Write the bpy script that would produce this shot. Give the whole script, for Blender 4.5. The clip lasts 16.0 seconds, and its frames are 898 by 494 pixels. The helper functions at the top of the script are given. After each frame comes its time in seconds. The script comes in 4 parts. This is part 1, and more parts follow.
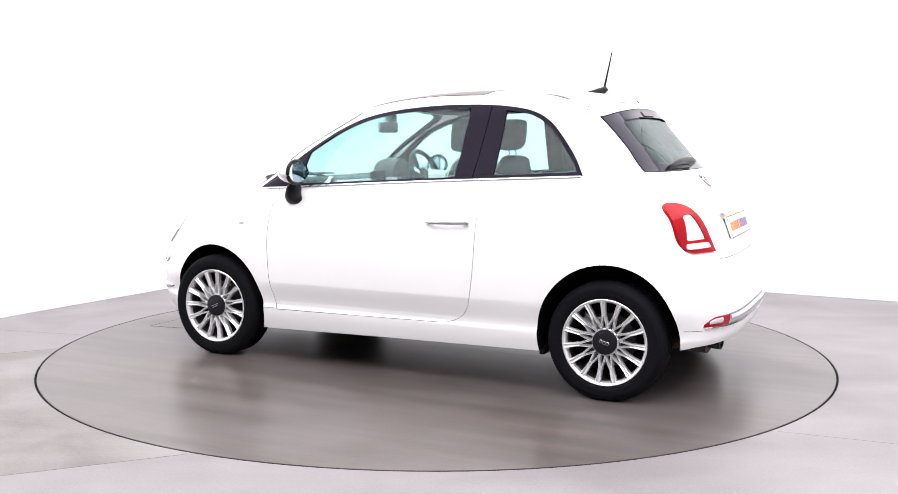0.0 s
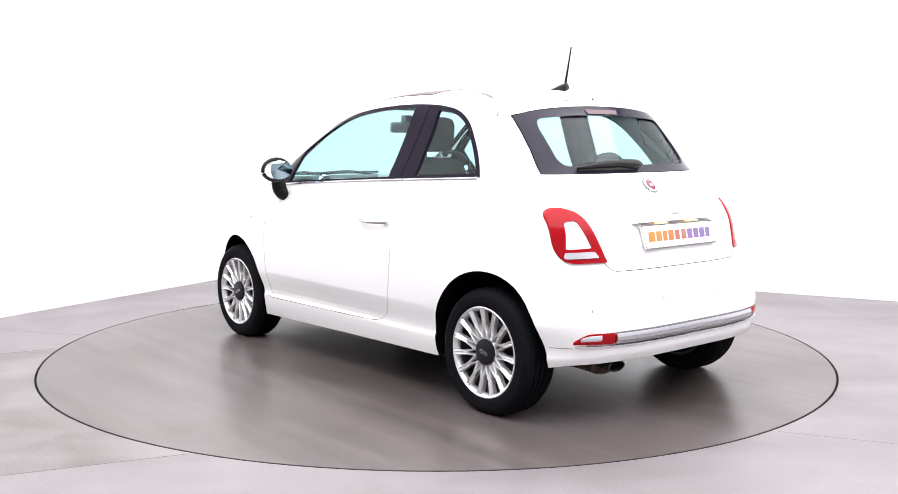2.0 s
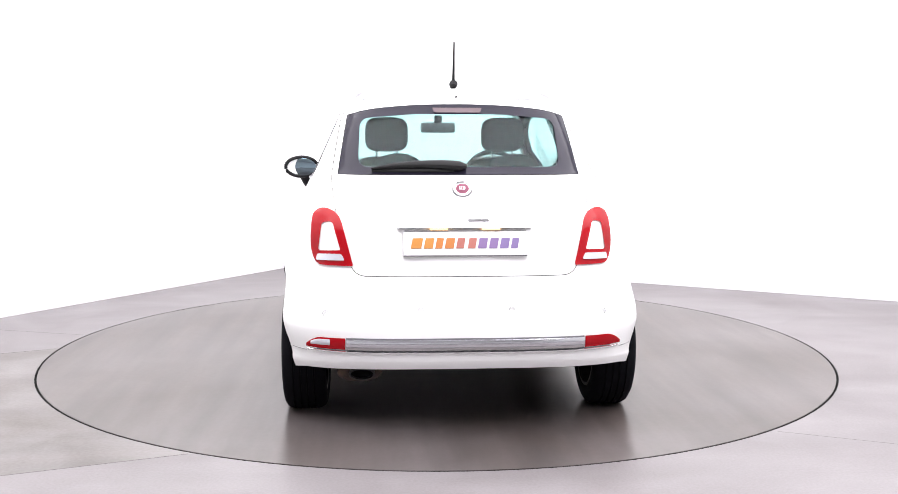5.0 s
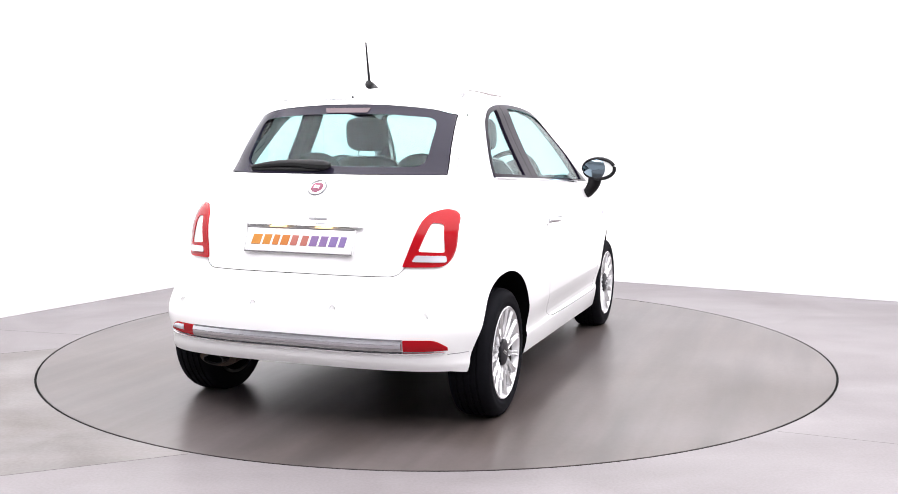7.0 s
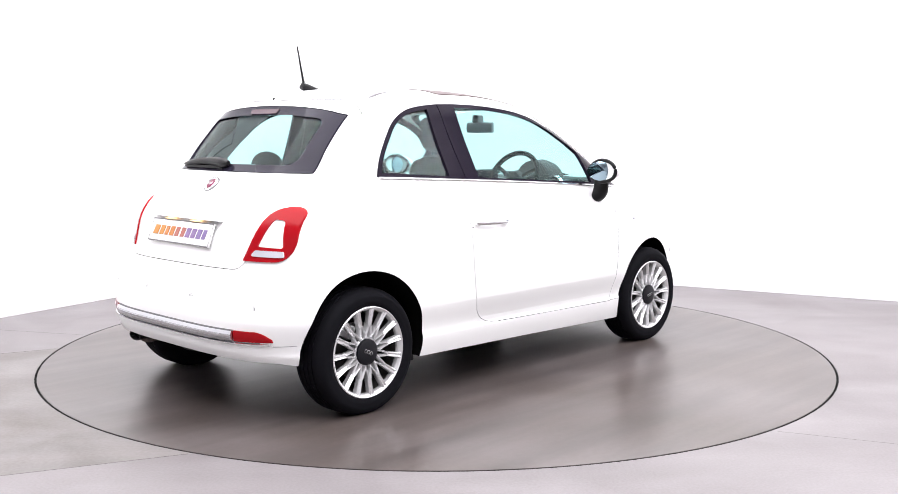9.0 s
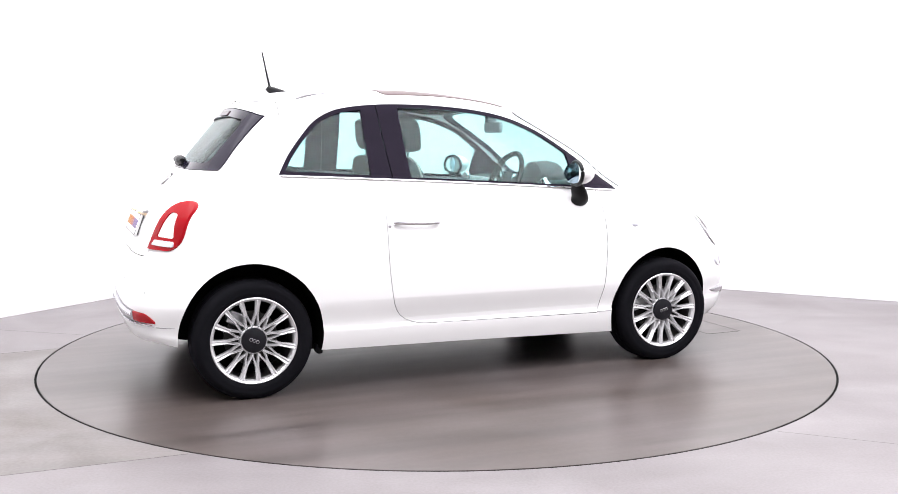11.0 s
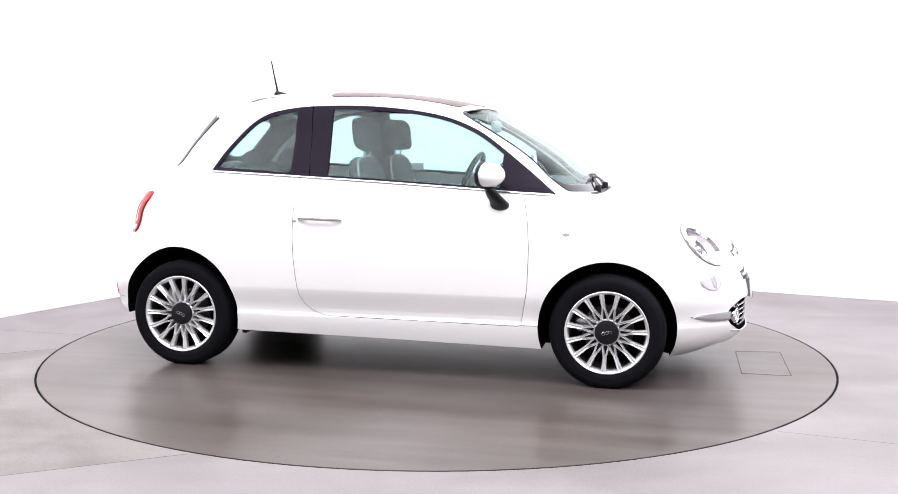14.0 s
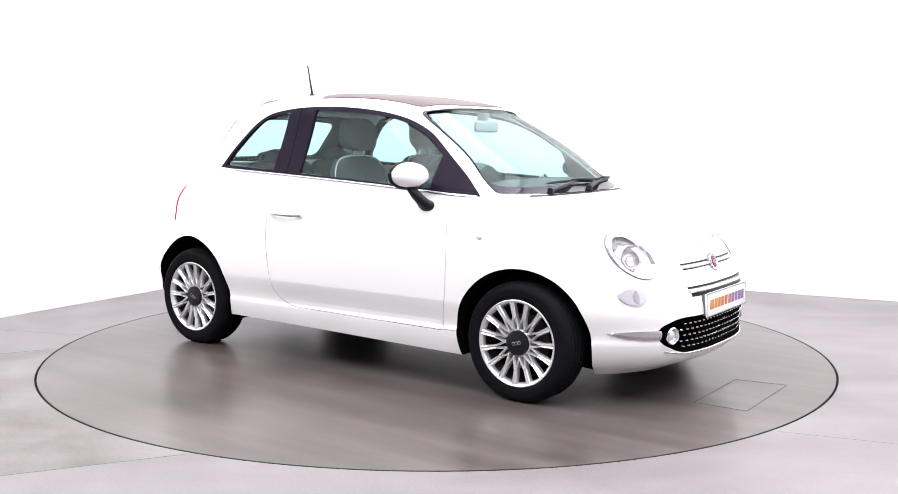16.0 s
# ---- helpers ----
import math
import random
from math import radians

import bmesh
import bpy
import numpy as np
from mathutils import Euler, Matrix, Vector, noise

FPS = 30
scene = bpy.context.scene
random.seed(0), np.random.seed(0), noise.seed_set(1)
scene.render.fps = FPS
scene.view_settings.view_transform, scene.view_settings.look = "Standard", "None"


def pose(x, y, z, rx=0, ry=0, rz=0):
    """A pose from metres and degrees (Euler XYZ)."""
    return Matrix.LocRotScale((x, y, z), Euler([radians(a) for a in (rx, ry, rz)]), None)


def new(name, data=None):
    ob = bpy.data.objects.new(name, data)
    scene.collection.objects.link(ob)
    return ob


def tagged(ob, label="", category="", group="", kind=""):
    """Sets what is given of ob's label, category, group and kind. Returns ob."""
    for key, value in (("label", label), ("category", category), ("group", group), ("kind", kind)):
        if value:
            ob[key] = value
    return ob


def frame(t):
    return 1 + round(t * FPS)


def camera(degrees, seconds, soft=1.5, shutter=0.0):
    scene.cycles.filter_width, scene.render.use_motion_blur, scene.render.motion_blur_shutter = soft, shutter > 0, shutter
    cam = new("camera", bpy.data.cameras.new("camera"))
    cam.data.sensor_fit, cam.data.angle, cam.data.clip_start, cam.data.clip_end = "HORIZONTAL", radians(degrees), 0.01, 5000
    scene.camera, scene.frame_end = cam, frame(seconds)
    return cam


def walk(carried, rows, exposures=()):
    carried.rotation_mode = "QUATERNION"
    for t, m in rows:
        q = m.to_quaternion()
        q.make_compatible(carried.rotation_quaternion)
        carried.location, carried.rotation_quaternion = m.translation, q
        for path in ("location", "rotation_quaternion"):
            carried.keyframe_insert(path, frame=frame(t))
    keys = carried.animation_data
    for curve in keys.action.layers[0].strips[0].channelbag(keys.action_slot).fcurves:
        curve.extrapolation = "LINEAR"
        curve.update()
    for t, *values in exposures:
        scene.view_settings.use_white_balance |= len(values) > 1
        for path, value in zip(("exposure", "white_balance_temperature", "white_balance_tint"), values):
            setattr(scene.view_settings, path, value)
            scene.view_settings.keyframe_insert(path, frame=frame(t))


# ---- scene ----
# ---- camera ----
LIFT = 0.007      # the body sits this much higher on its springs
EYE = Vector((0.0, -5.818, 1.2422 + LIFT))
cam = camera(48.87, 16.0, soft=0.75)
CAM_POSE = pose(*EYE, 90 - 6.4043, 0, -0.62) @ pose(0, 0, 0, 0, 0, 0.1261)
walk(cam, [(0.0, CAM_POSE), (16.0, CAM_POSE)])

# ---- world and light ----
world = bpy.data.worlds.new("world")
scene.world = world
world.use_nodes = True
world.node_tree.nodes["Background"].inputs[0].default_value = (0.9, 0.92, 1.0, 1)
world.node_tree.nodes["Background"].inputs[1].default_value = 0.2
scene.view_settings.exposure = 0.0

# the room stands turned against the camera; its plan is in room axes from the back corner
CORNER = Vector((-1.14, 4.08, 0.0))
ROOM = Matrix.Translation(CORNER) @ Matrix.Rotation(radians(-27.84), 4, "Z")
ROOM_W, ROOM_L, ROOM_H = 10.5, 12.0, 4.6    # along the far wall, along the side wall, height

LAMP_WATTS = 1190.0


def area_lamp(name, m, sx, sy, watts, color=(1, 1, 1)):
    data = bpy.data.lights.new(name, "AREA")
    data.shape, data.size, data.size_y, data.energy, data.color = "RECTANGLE", sx, sy, watts, color
    ob = new(name, data)
    ob.matrix_world = m
    return ob


# ---- materials ----
def material(name, color, rough=0.5, metal=0.0, **more):
    """A principled material; more: other inputs of the shader by name with _ for blanks."""
    mat = bpy.data.materials.new(name)
    mat.use_nodes = True
    b = mat.node_tree.nodes["Principled BSDF"]
    b.inputs["Base Color"].default_value = (*color, 1)
    b.inputs["Roughness"].default_value = rough
    b.inputs["Metallic"].default_value = metal
    for key, value in more.items():
        b.inputs[key.replace("_", " ")].default_value = value
    return mat


def nodes_of(mat):
    return mat.node_tree.nodes, mat.node_tree.links, mat.node_tree.nodes["Principled BSDF"]


def add_noise(mat, scale, low, high, target="Base Color", detail=4.0, stretch=(1, 1, 1), rough=0.6):
    """Mixes a value or colour between low and high by an object-space noise."""
    n, l, b = nodes_of(mat)
    tc, mp, nz, rp = n.new("ShaderNodeTexCoord"), n.new("ShaderNodeMapping"), n.new("ShaderNodeTexNoise"), n.new("ShaderNodeValToRGB")
    mp.inputs["Scale"].default_value = stretch
    nz.inputs["Scale"].default_value, nz.inputs["Detail"].default_value, nz.inputs["Roughness"].default_value = scale, detail, rough
    rp.color_ramp.elements[0].position, rp.color_ramp.elements[1].position = 0.3, 0.7
    low, high = [(v, v, v) if isinstance(v, (int, float)) else v for v in (low, high)]
    rp.color_ramp.elements[0].color, rp.color_ramp.elements[1].color = (*low, 1), (*high, 1)
    l.new(tc.outputs["Object"], mp.inputs["Vector"])
    l.new(mp.outputs["Vector"], nz.inputs["Vector"])
    l.new(nz.outputs["Fac"], rp.inputs["Fac"])
    l.new(rp.outputs["Color"], b.inputs[target])
    return nz


def add_bump(mat, scale, strength, distance=0.002, detail=5.0):
    n, l, b = nodes_of(mat)
    tc, nz, bp = n.new("ShaderNodeTexCoord"), n.new("ShaderNodeTexNoise"), n.new("ShaderNodeBump")
    nz.inputs["Scale"].default_value, nz.inputs["Detail"].default_value = scale, detail
    bp.inputs["Strength"].default_value, bp.inputs["Distance"].default_value = strength, distance
    l.new(tc.outputs["Object"], nz.inputs["Vector"])
    l.new(nz.outputs["Fac"], bp.inputs["Height"])
    l.new(bp.outputs["Normal"], b.inputs["Normal"])
    return mat


def concrete(name, dark, light, rough_low, rough_high, grain=0.12, size=22.0, cloud=0.9, detail=6.0):
    """Polished concrete: broad cloudy stains, fine speckle, uneven gloss."""
    mat = material(name, light, 0.3)
    n, l, b = nodes_of(mat)
    tc = n.new("ShaderNodeTexCoord")
    big, fine, mix, ramp = n.new("ShaderNodeTexNoise"), n.new("ShaderNodeTexNoise"), n.new("ShaderNodeMix"), n.new("ShaderNodeValToRGB")
    big.inputs["Scale"].default_value, big.inputs["Detail"].default_value, big.inputs["Distortion"].default_value = cloud, detail, 0.1 * detail
    fine.inputs["Scale"].default_value, fine.inputs["Detail"].default_value = size, 3.0
    mix.inputs["Factor"].default_value = grain
    ramp.color_ramp.elements[0].position, ramp.color_ramp.elements[1].position = 0.12, 0.88
    ramp.color_ramp.elements[0].color, ramp.color_ramp.elements[1].color = (*dark, 1), (*light, 1)
    for node in (big, fine):
        l.new(tc.outputs["Object"], node.inputs["Vector"])
    l.new(big.outputs["Fac"], mix.inputs["A"])
    l.new(fine.outputs["Fac"], mix.inputs["B"])
    l.new(mix.outputs["Result"], ramp.inputs["Fac"])
    l.new(ramp.outputs["Color"], b.inputs["Base Color"])
    gloss = n.new("ShaderNodeMapRange")
    gloss.inputs["To Min"].default_value, gloss.inputs["To Max"].default_value = rough_low, rough_high
    wide = n.new("ShaderNodeTexNoise")
    wide.inputs["Scale"].default_value, wide.inputs["Detail"].default_value = 0.8, 0.0
    l.new(tc.outputs["Object"], wide.inputs["Vector"])
    l.new(wide.outputs["Fac"], gloss.inputs["Value"])
    l.new(gloss.outputs["Result"], b.inputs["Roughness"])
    return mat


M_WALL = add_bump(material("white_wall_paint", (0.86, 0.86, 0.86), 0.7), 40, 0.05)
# darker copy of the wall paint: a dimmer room put into the colour
M_DIMWALL = add_bump(material("dimmed_wall_grey", (0.55, 0.55, 0.56), 0.7), 40, 0.05)
M_SKIRT = add_bump(material("white_skirting_paint", (0.8, 0.79, 0.82), 0.45), 60, 0.03)
M_FLOOR = concrete("polished_concrete", (0.100, 0.083, 0.085), (0.253, 0.238, 0.246), 0.34, 0.55, 0.34, 90.0, 1.6)
M_SLAB = concrete("older_concrete", (0.045, 0.029, 0.018), (0.252, 0.238, 0.241), 0.3, 0.5, 0.26, 60.0, 2.2)
M_TABLE = concrete("turntable_concrete", (0.034, 0.020, 0.011), (0.148, 0.132, 0.135), 0.28, 0.30, 0.16, 40.0, 1.1, 4.0)


def streaked(mat, turn, scale, dark, light, amount):
    """Lays long faint scuffs, all one way, over a material's colour."""
    n, l, b = nodes_of(mat)
    tc, mp, nz, rp, mix = n.new("ShaderNodeTexCoord"), n.new("ShaderNodeMapping"), n.new("ShaderNodeTexNoise"), n.new("ShaderNodeMapRange"), n.new("ShaderNodeMix")
    mp.inputs["Rotation"].default_value = (0, 0, radians(turn))
    mp.inputs["Scale"].default_value = scale
    nz.inputs["Scale"].default_value, nz.inputs["Detail"].default_value = 1.0, 5.0
    rp.interpolation_type = "SMOOTHSTEP"
    rp.inputs["From Min"].default_value, rp.inputs["From Max"].default_value = 0.15, 0.85
    rp.inputs["To Min"].default_value, rp.inputs["To Max"].default_value = dark, light
    mix.data_type, mix.blend_type = "RGBA", "MULTIPLY"
    mix.inputs["Factor"].default_value = amount
    l.new(tc.outputs["Object"], mp.inputs["Vector"])
    l.new(mp.outputs["Vector"], nz.inputs["Vector"])
    l.new(nz.outputs["Fac"], rp.inputs["Value"])
    colour = b.inputs["Base Color"].links[0].from_socket
    l.new(colour, mix.inputs[6])
    l.new(rp.outputs["Result"], mix.inputs[7])
    l.new(mix.outputs[2], b.inputs["Base Color"])
    return mat


streaked(M_TABLE, 28, (0.7, 6.0, 1.0), 0.60, 1.36, 0.75)
streaked(M_TABLE, -64, (0.9, 8.0, 1.0), 0.70, 1.26, 0.7)
add_bump(M_TABLE, 4.0, 0.08, 0.002, 2.0)
nodes_of(M_TABLE)[2].inputs["Specular IOR Level"].default_value = 0.52
streaked(M_SLAB, 15, (0.8, 3.0, 1.0), 0.62, 1.28, 0.8)
streaked(M_FLOOR, -20, (1.2, 4.0, 1.0), 0.84, 1.13, 0.7)
M_JOINT = material("joint_filler", (0.075, 0.07, 0.068), 0.8)
M_GAP = material("dark_rubber_gap", (0.008, 0.008, 0.008), 0.8, Specular_IOR_Level=0.05)
M_PAINT = material("white_car_paint", (0.88, 0.88, 0.88), 0.35, Coat_Weight=0.6, Coat_Roughness=0.06)
M_BLACKGLOSS = material("gloss_black_trim", (0.013, 0.010, 0.018), 0.12, Specular_IOR_Level=0.035)
M_BLACK = add_bump(material("black_plastic", (0.009, 0.009, 0.010), 0.4, Specular_IOR_Level=0.18), 300, 0.1, 0.0005)
M_UNDER = add_bump(material("underbody_black", (0.005, 0.005, 0.005), 0.95, Specular_IOR_Level=0.02), 60, 0.3)
M_CHROME = material("chrome", (0.85, 0.85, 0.87), 0.12, 1.0)
M_ALLOY = material("silver_alloy", (0.77, 0.77, 0.78), 0.27, 0.62)
M_TYRE = add_bump(material("tyre_rubber", (0.007, 0.007, 0.009), 0.7, Specular_IOR_Level=0.04), 120, 0.15, 0.001)


def glass_material(name, color, rough=0.0, face=0.05, edge=0.75):
    """Thin tinted pane: mostly clear, with the gloss of its face."""
    mat = bpy.data.materials.new(name)
    mat.use_nodes = True
    n, l = mat.node_tree.nodes, mat.node_tree.links
    n.clear()
    out, mix, tr, gl, fr, power, scale = (n.new("ShaderNode" + k) for k in ("OutputMaterial", "MixShader", "BsdfTransparent", "BsdfGlossy", "LayerWeight", "Math", "MapRange"))
    tr.inputs["Color"].default_value = (*color, 1)
    gl.inputs["Roughness"].default_value = rough
    power.operation, power.inputs[1].default_value = "POWER", 5.0
    scale.inputs["To Min"].default_value, scale.inputs["To Max"].default_value = face, edge
    l.new(fr.outputs["Facing"], power.inputs[0])
    l.new(power.outputs["Value"], scale.inputs["Value"])
    l.new(scale.outputs["Result"], mix.inputs["Fac"])
    l.new(tr.outputs["BSDF"], mix.inputs[1])
    l.new(gl.outputs["BSDF"], mix.inputs[2])
    l.new(mix.outputs["Shader"], out.inputs["Surface"])
    return mat


M_GLASS = glass_material("green_tinted_glass", (0.82, 0.965, 0.960), 0.0, 0.022, 0.6)
M_SCREENGLASS = glass_material("green_tinted_windscreen", (0.84, 0.968, 0.960), 0.0, 0.018, 0.6)
M_CLEARGLASS = glass_material("clear_lamp_glass", (0.97, 0.97, 0.98))
M_ROOFGLASS = material("brown_roof_glass", (0.12, 0.092, 0.090), 0.3, Specular_IOR_Level=0.03)


M_LINING = add_bump(material("grey_cabin_lining", (0.36, 0.38, 0.40), 0.85), 200, 0.15, 0.001)
M_FRIT = material("dark_printed_glass", (0.018, 0.016, 0.028), 0.06, Specular_IOR_Level=0.2)
M_GREYTRIM = material("grey_trim", (0.16, 0.155, 0.165), 0.4)
M_BRUSHED = material("brushed_chrome", (0.66, 0.66, 0.69), 0.16, 1.0)
M_STEEL = material("dull_steel", (0.5, 0.5, 0.51), 0.35, 1.0)
M_STEELDARK = material("brake_steel", (0.05, 0.048, 0.046), 0.5, 0.7)
M_BARREL = add_bump(material("dusty_wheel_barrel", (0.05, 0.048, 0.046), 0.5, 0.3), 30, 0.1)
M_RUST = material("weathered_exhaust", (0.10, 0.065, 0.04), 0.6, 0.4)
add_noise(M_RUST, 25, (0.02, 0.015, 0.012), (0.09, 0.055, 0.035))
M_REDLAMP = material("red_lamp_plastic", (0.34, 0.003, 0.008), 0.2, Specular_IOR_Level=0.15, Coat_Weight=0.12, Coat_Roughness=0.05)
M_DULLRED = material("dull_red_lamp", (0.10, 0.062, 0.075), 0.25)
M_CLEARLAMP = material("clear_lamp_plastic", (0.68, 0.68, 0.74), 0.12, 0.4, Coat_Weight=1.0)
M_LAMPBOWL = material("lamp_reflector", (0.75, 0.71, 0.77), 0.18, 0.9)
M_PLATE = material("white_plate", (0.82, 0.82, 0.82), 0.3)
M_WORDS = [material("plate_lettering", c, 0.4) for c in ((0.52, 0.21, 0.03), (0.50, 0.17, 0.03), (0.40, 0.13, 0.10), (0.21, 0.13, 0.30), (0.19, 0.13, 0.31))]
M_WARMLAMP = material("warm_plate_lamp", (0.9, 0.6, 0.3), 0.3, Emission_Color=(1.0, 0.62, 0.3, 1.0), Emission_Strength=1.6)
M_BADGE = material("dark_red_badge", (0.16, 0.012, 0.05), 0.25)
M_MIRROR = material("mirror_glass", (0.27, 0.36, 0.42), 0.02, 1.0)
M_CAP = material("matt_black_cap", (0.009, 0.009, 0.012), 0.4, Specular_IOR_Level=0.2)
M_SEAT = add_bump(material("dark_seat_fabric", (0.030, 0.034, 0.039), 0.9), 250, 0.05, 0.0005)
M_PIPING = material("light_piping", (0.55, 0.54, 0.52), 0.7)
M_DASH = add_bump(material("dash_plastic", (0.035, 0.037, 0.04), 0.6), 300, 0.2, 0.0006)


# ---- mesh helpers ----
def part(name, bm, mat, parent=None, label="", smooth=38, m=None):
    """Links a bmesh as one mesh object under a thing or part."""
    if isinstance(bm, bpy.types.Mesh):
        me = bm
    else:
        me = bpy.data.meshes.new(name)
        bm.normal_update()
        bm.to_mesh(me)
        bm.free()
    me.name = name
    if smooth:
        me.shade_smooth()
        me.set_sharp_from_angle(angle=radians(smooth))
    for k, one in enumerate(mat if isinstance(mat, (list, tuple)) else [mat]):
        if k < len(me.materials):
            me.materials[k] = one
        else:
            me.materials.append(one)
    ob = new(name, me)
    if parent is not None:
        ob.parent = parent
    if m is not None:
        ob.matrix_basis = m
    if label:
        ob["label"] = label
    return ob


def clear(ob):
    """Glass that lets daylight through."""
    ob.visible_shadow = False
    return ob


def box(sx, sy, sz, at=(0, 0, 0), bevel=0.0, seg=2, bm=None):
    bm = bm or bmesh.new()
    made = bmesh.ops.create_cube(bm, size=1.0, matrix=Matrix.Translation(at) @ Matrix.Diagonal((sx, sy, sz, 1)))
    if bevel:
        edges = list({e for v in made["verts"] for e in v.link_edges})
        bmesh.ops.bevel(bm, geom=edges, offset=bevel, segments=seg, profile=0.5, affect="EDGES")
    return bm


def spin_profile(profile, steps, axis="Y", closed=False, bm=None, m=None):
    """A surface of revolution; profile: (radius, along) pairs."""
    bm = bm or bmesh.new()
    rings = []
    for k in range(steps):
        a = 2 * math.pi * k / steps
        ring = []
        for r, h in profile:
            p = Vector((r * math.cos(a), h, r * math.sin(a))) if axis == "Y" else Vector((r * math.cos(a), r * math.sin(a), h))
            ring.append(bm.verts.new(m @ p if m else p))
        rings.append(ring)
    n = len(profile)
    for k in range(steps):
        a, b = rings[k], rings[(k + 1) % steps]
        for i in range(n if closed else n - 1):
            j = (i + 1) % n
            bm.faces.new((a[i], a[j], b[j], b[i]))
    bmesh.ops.recalc_face_normals(bm, faces=bm.faces)
    return bm


def tube(points, radius, sides=8, closed=False, bm=None, flat=1.0):
    """A round bar along a line of points."""
    bm = bm or bmesh.new()
    pts = [Vector(p) for p in points]
    rings = []
    for i, p in enumerate(pts):
        a = pts[i - 1] if (i or closed) else p
        b = pts[(i + 1) % len(pts)] if (i + 1 < len(pts) or closed) else p
        d = (b - a).normalized()
        up = Vector((0, 0, 1)) if abs(d.z) < 0.95 else Vector((0, 1, 0))
        s = d.cross(up).normalized()
        u = s.cross(d)
        r = radius[i] if isinstance(radius, (list, tuple)) else radius
        rings.append([bm.verts.new(p + s * (r * math.cos(2 * math.pi * k / sides)) + u * (r * flat * math.sin(2 * math.pi * k / sides))) for k in range(sides)])
    for i in range(len(rings) - (0 if closed else 1)):
        a, b = rings[i], rings[(i + 1) % len(rings)]
        for k in range(sides):
            bm.faces.new((a[k], a[(k + 1) % sides], b[(k + 1) % sides], b[k]))
    if not closed:
        bm.faces.new(rings[0][::-1])
        bm.faces.new(rings[-1])
    bmesh.ops.recalc_face_normals(bm, faces=bm.faces)
    return bm


def spline(points, per=8, closed=False):
    """Catmull-Rom through the points."""
    pts = [Vector(p) for p in points]
    n, out = len(pts), []
    for i in range(n if closed else n - 1):
        p0 = pts[(i - 1) % n] if (closed or i) else pts[0] * 2 - pts[1]
        p1, p2 = pts[i], pts[(i + 1) % n]
        p3 = pts[(i + 2) % n] if (closed or i + 2 < n) else pts[-1] * 2 - pts[-2]
        for k in range(per):
            t = k / per
            out.append(0.5 * (2 * p1 + (p2 - p0) * t + (2 * p0 - 5 * p1 + 4 * p2 - p3) * t * t + (3 * p1 - p0 - 3 * p2 + p3) * t ** 3))
    if not closed:
        out.append(pts[-1])
    return out


def round_poly(points, radius, steps=5):
    """A closed polygon with rounded corners; radius: one or one a corner."""
    n, out = len(points), []
    for i, p in enumerate(points):
        p = Vector(p)
        r = radius[i] if isinstance(radius, (list, tuple)) else radius
        a, b = Vector(points[i - 1]), Vector(points[(i + 1) % n])
        da, db = (a - p), (b - p)
        r1, r2 = min(r, da.length * 0.49), min(r, db.length * 0.49)
        s, e = p + da.normalized() * r1, p + db.normalized() * r2
        if r < 1e-5:
            out.append(p)
            continue
        for k in range(steps + 1):
            t = k / steps
            out.append(s * (1 - t) ** 2 + p * 2 * t * (1 - t) + e * t * t)
    return out


def grow(poly, d):
    """Offsets a closed 2D polygon outwards by d (inwards below 0)."""
    n = len(poly)
    area = sum(poly[i - 1][0] * poly[i][1] - poly[i][0] * poly[i - 1][1] for i in range(n))
    sign = 1 if area > 0 else -1
    out = []
    for i in range(n):
        a, p, b = Vector(poly[i - 1]), Vector(poly[i]), Vector(poly[(i + 1) % n])
        e1, e2 = (p - a), (b - p)
        if e1.length < 1e-7 or e2.length < 1e-7:
            e1 = e2 = b - a
        n1, n2 = Vector((e1.y, -e1.x)).normalized(), Vector((e2.y, -e2.x)).normalized()
        nn = n1 + n2
        nn = nn.normalized() / max(0.45, nn.length / 2) if nn.length > 1e-6 else n1
        out.append(p + nn * d * sign)
    return out


def prism(poly, axis, lo, hi, slot=0):
    """A mesh: the polygon drawn in the plane across the axis, from lo to hi along it. Planes: Y -> (x, z), X -> (y, z), Z -> (x, y)."""
    bm = bmesh.new()
    place = {"Y": lambda p, h: (p[0], h, p[1]), "X": lambda p, h: (h, p[0], p[1]), "Z": lambda p, h: (p[0], p[1], h)}[axis]
    a = [bm.verts.new(place(p, lo)) for p in poly]
    b = [bm.verts.new(place(p, hi)) for p in poly]
    n = len(poly)
    bm.faces.new(a)
    bm.faces.new(b[::-1])
    for i in range(n):
        bm.faces.new((a[i], b[i], b[(i + 1) % n], a[(i + 1) % n]))
    bmesh.ops.recalc_face_normals(bm, faces=bm.faces)
    for f in bm.faces:
        f.material_index = slot
    me = bpy.data.meshes.new("tool")
    for one in (M_PAINT, M_LINING, M_UNDER)[:slot + 1]:
        me.materials.append(one)
    bm.to_mesh(me)
    bm.free()
    return me


def reach(me):
    co = np.empty(len(me.vertices) * 3)
    me.vertices.foreach_get("co", co)
    co = co.reshape(-1, 3)
    return co.min(0), co.max(0)


def volume(me):
    bm = bmesh.new()
    bm.from_mesh(me)
    v = bm.calc_volume(signed=True)
    bm.free()
    return v


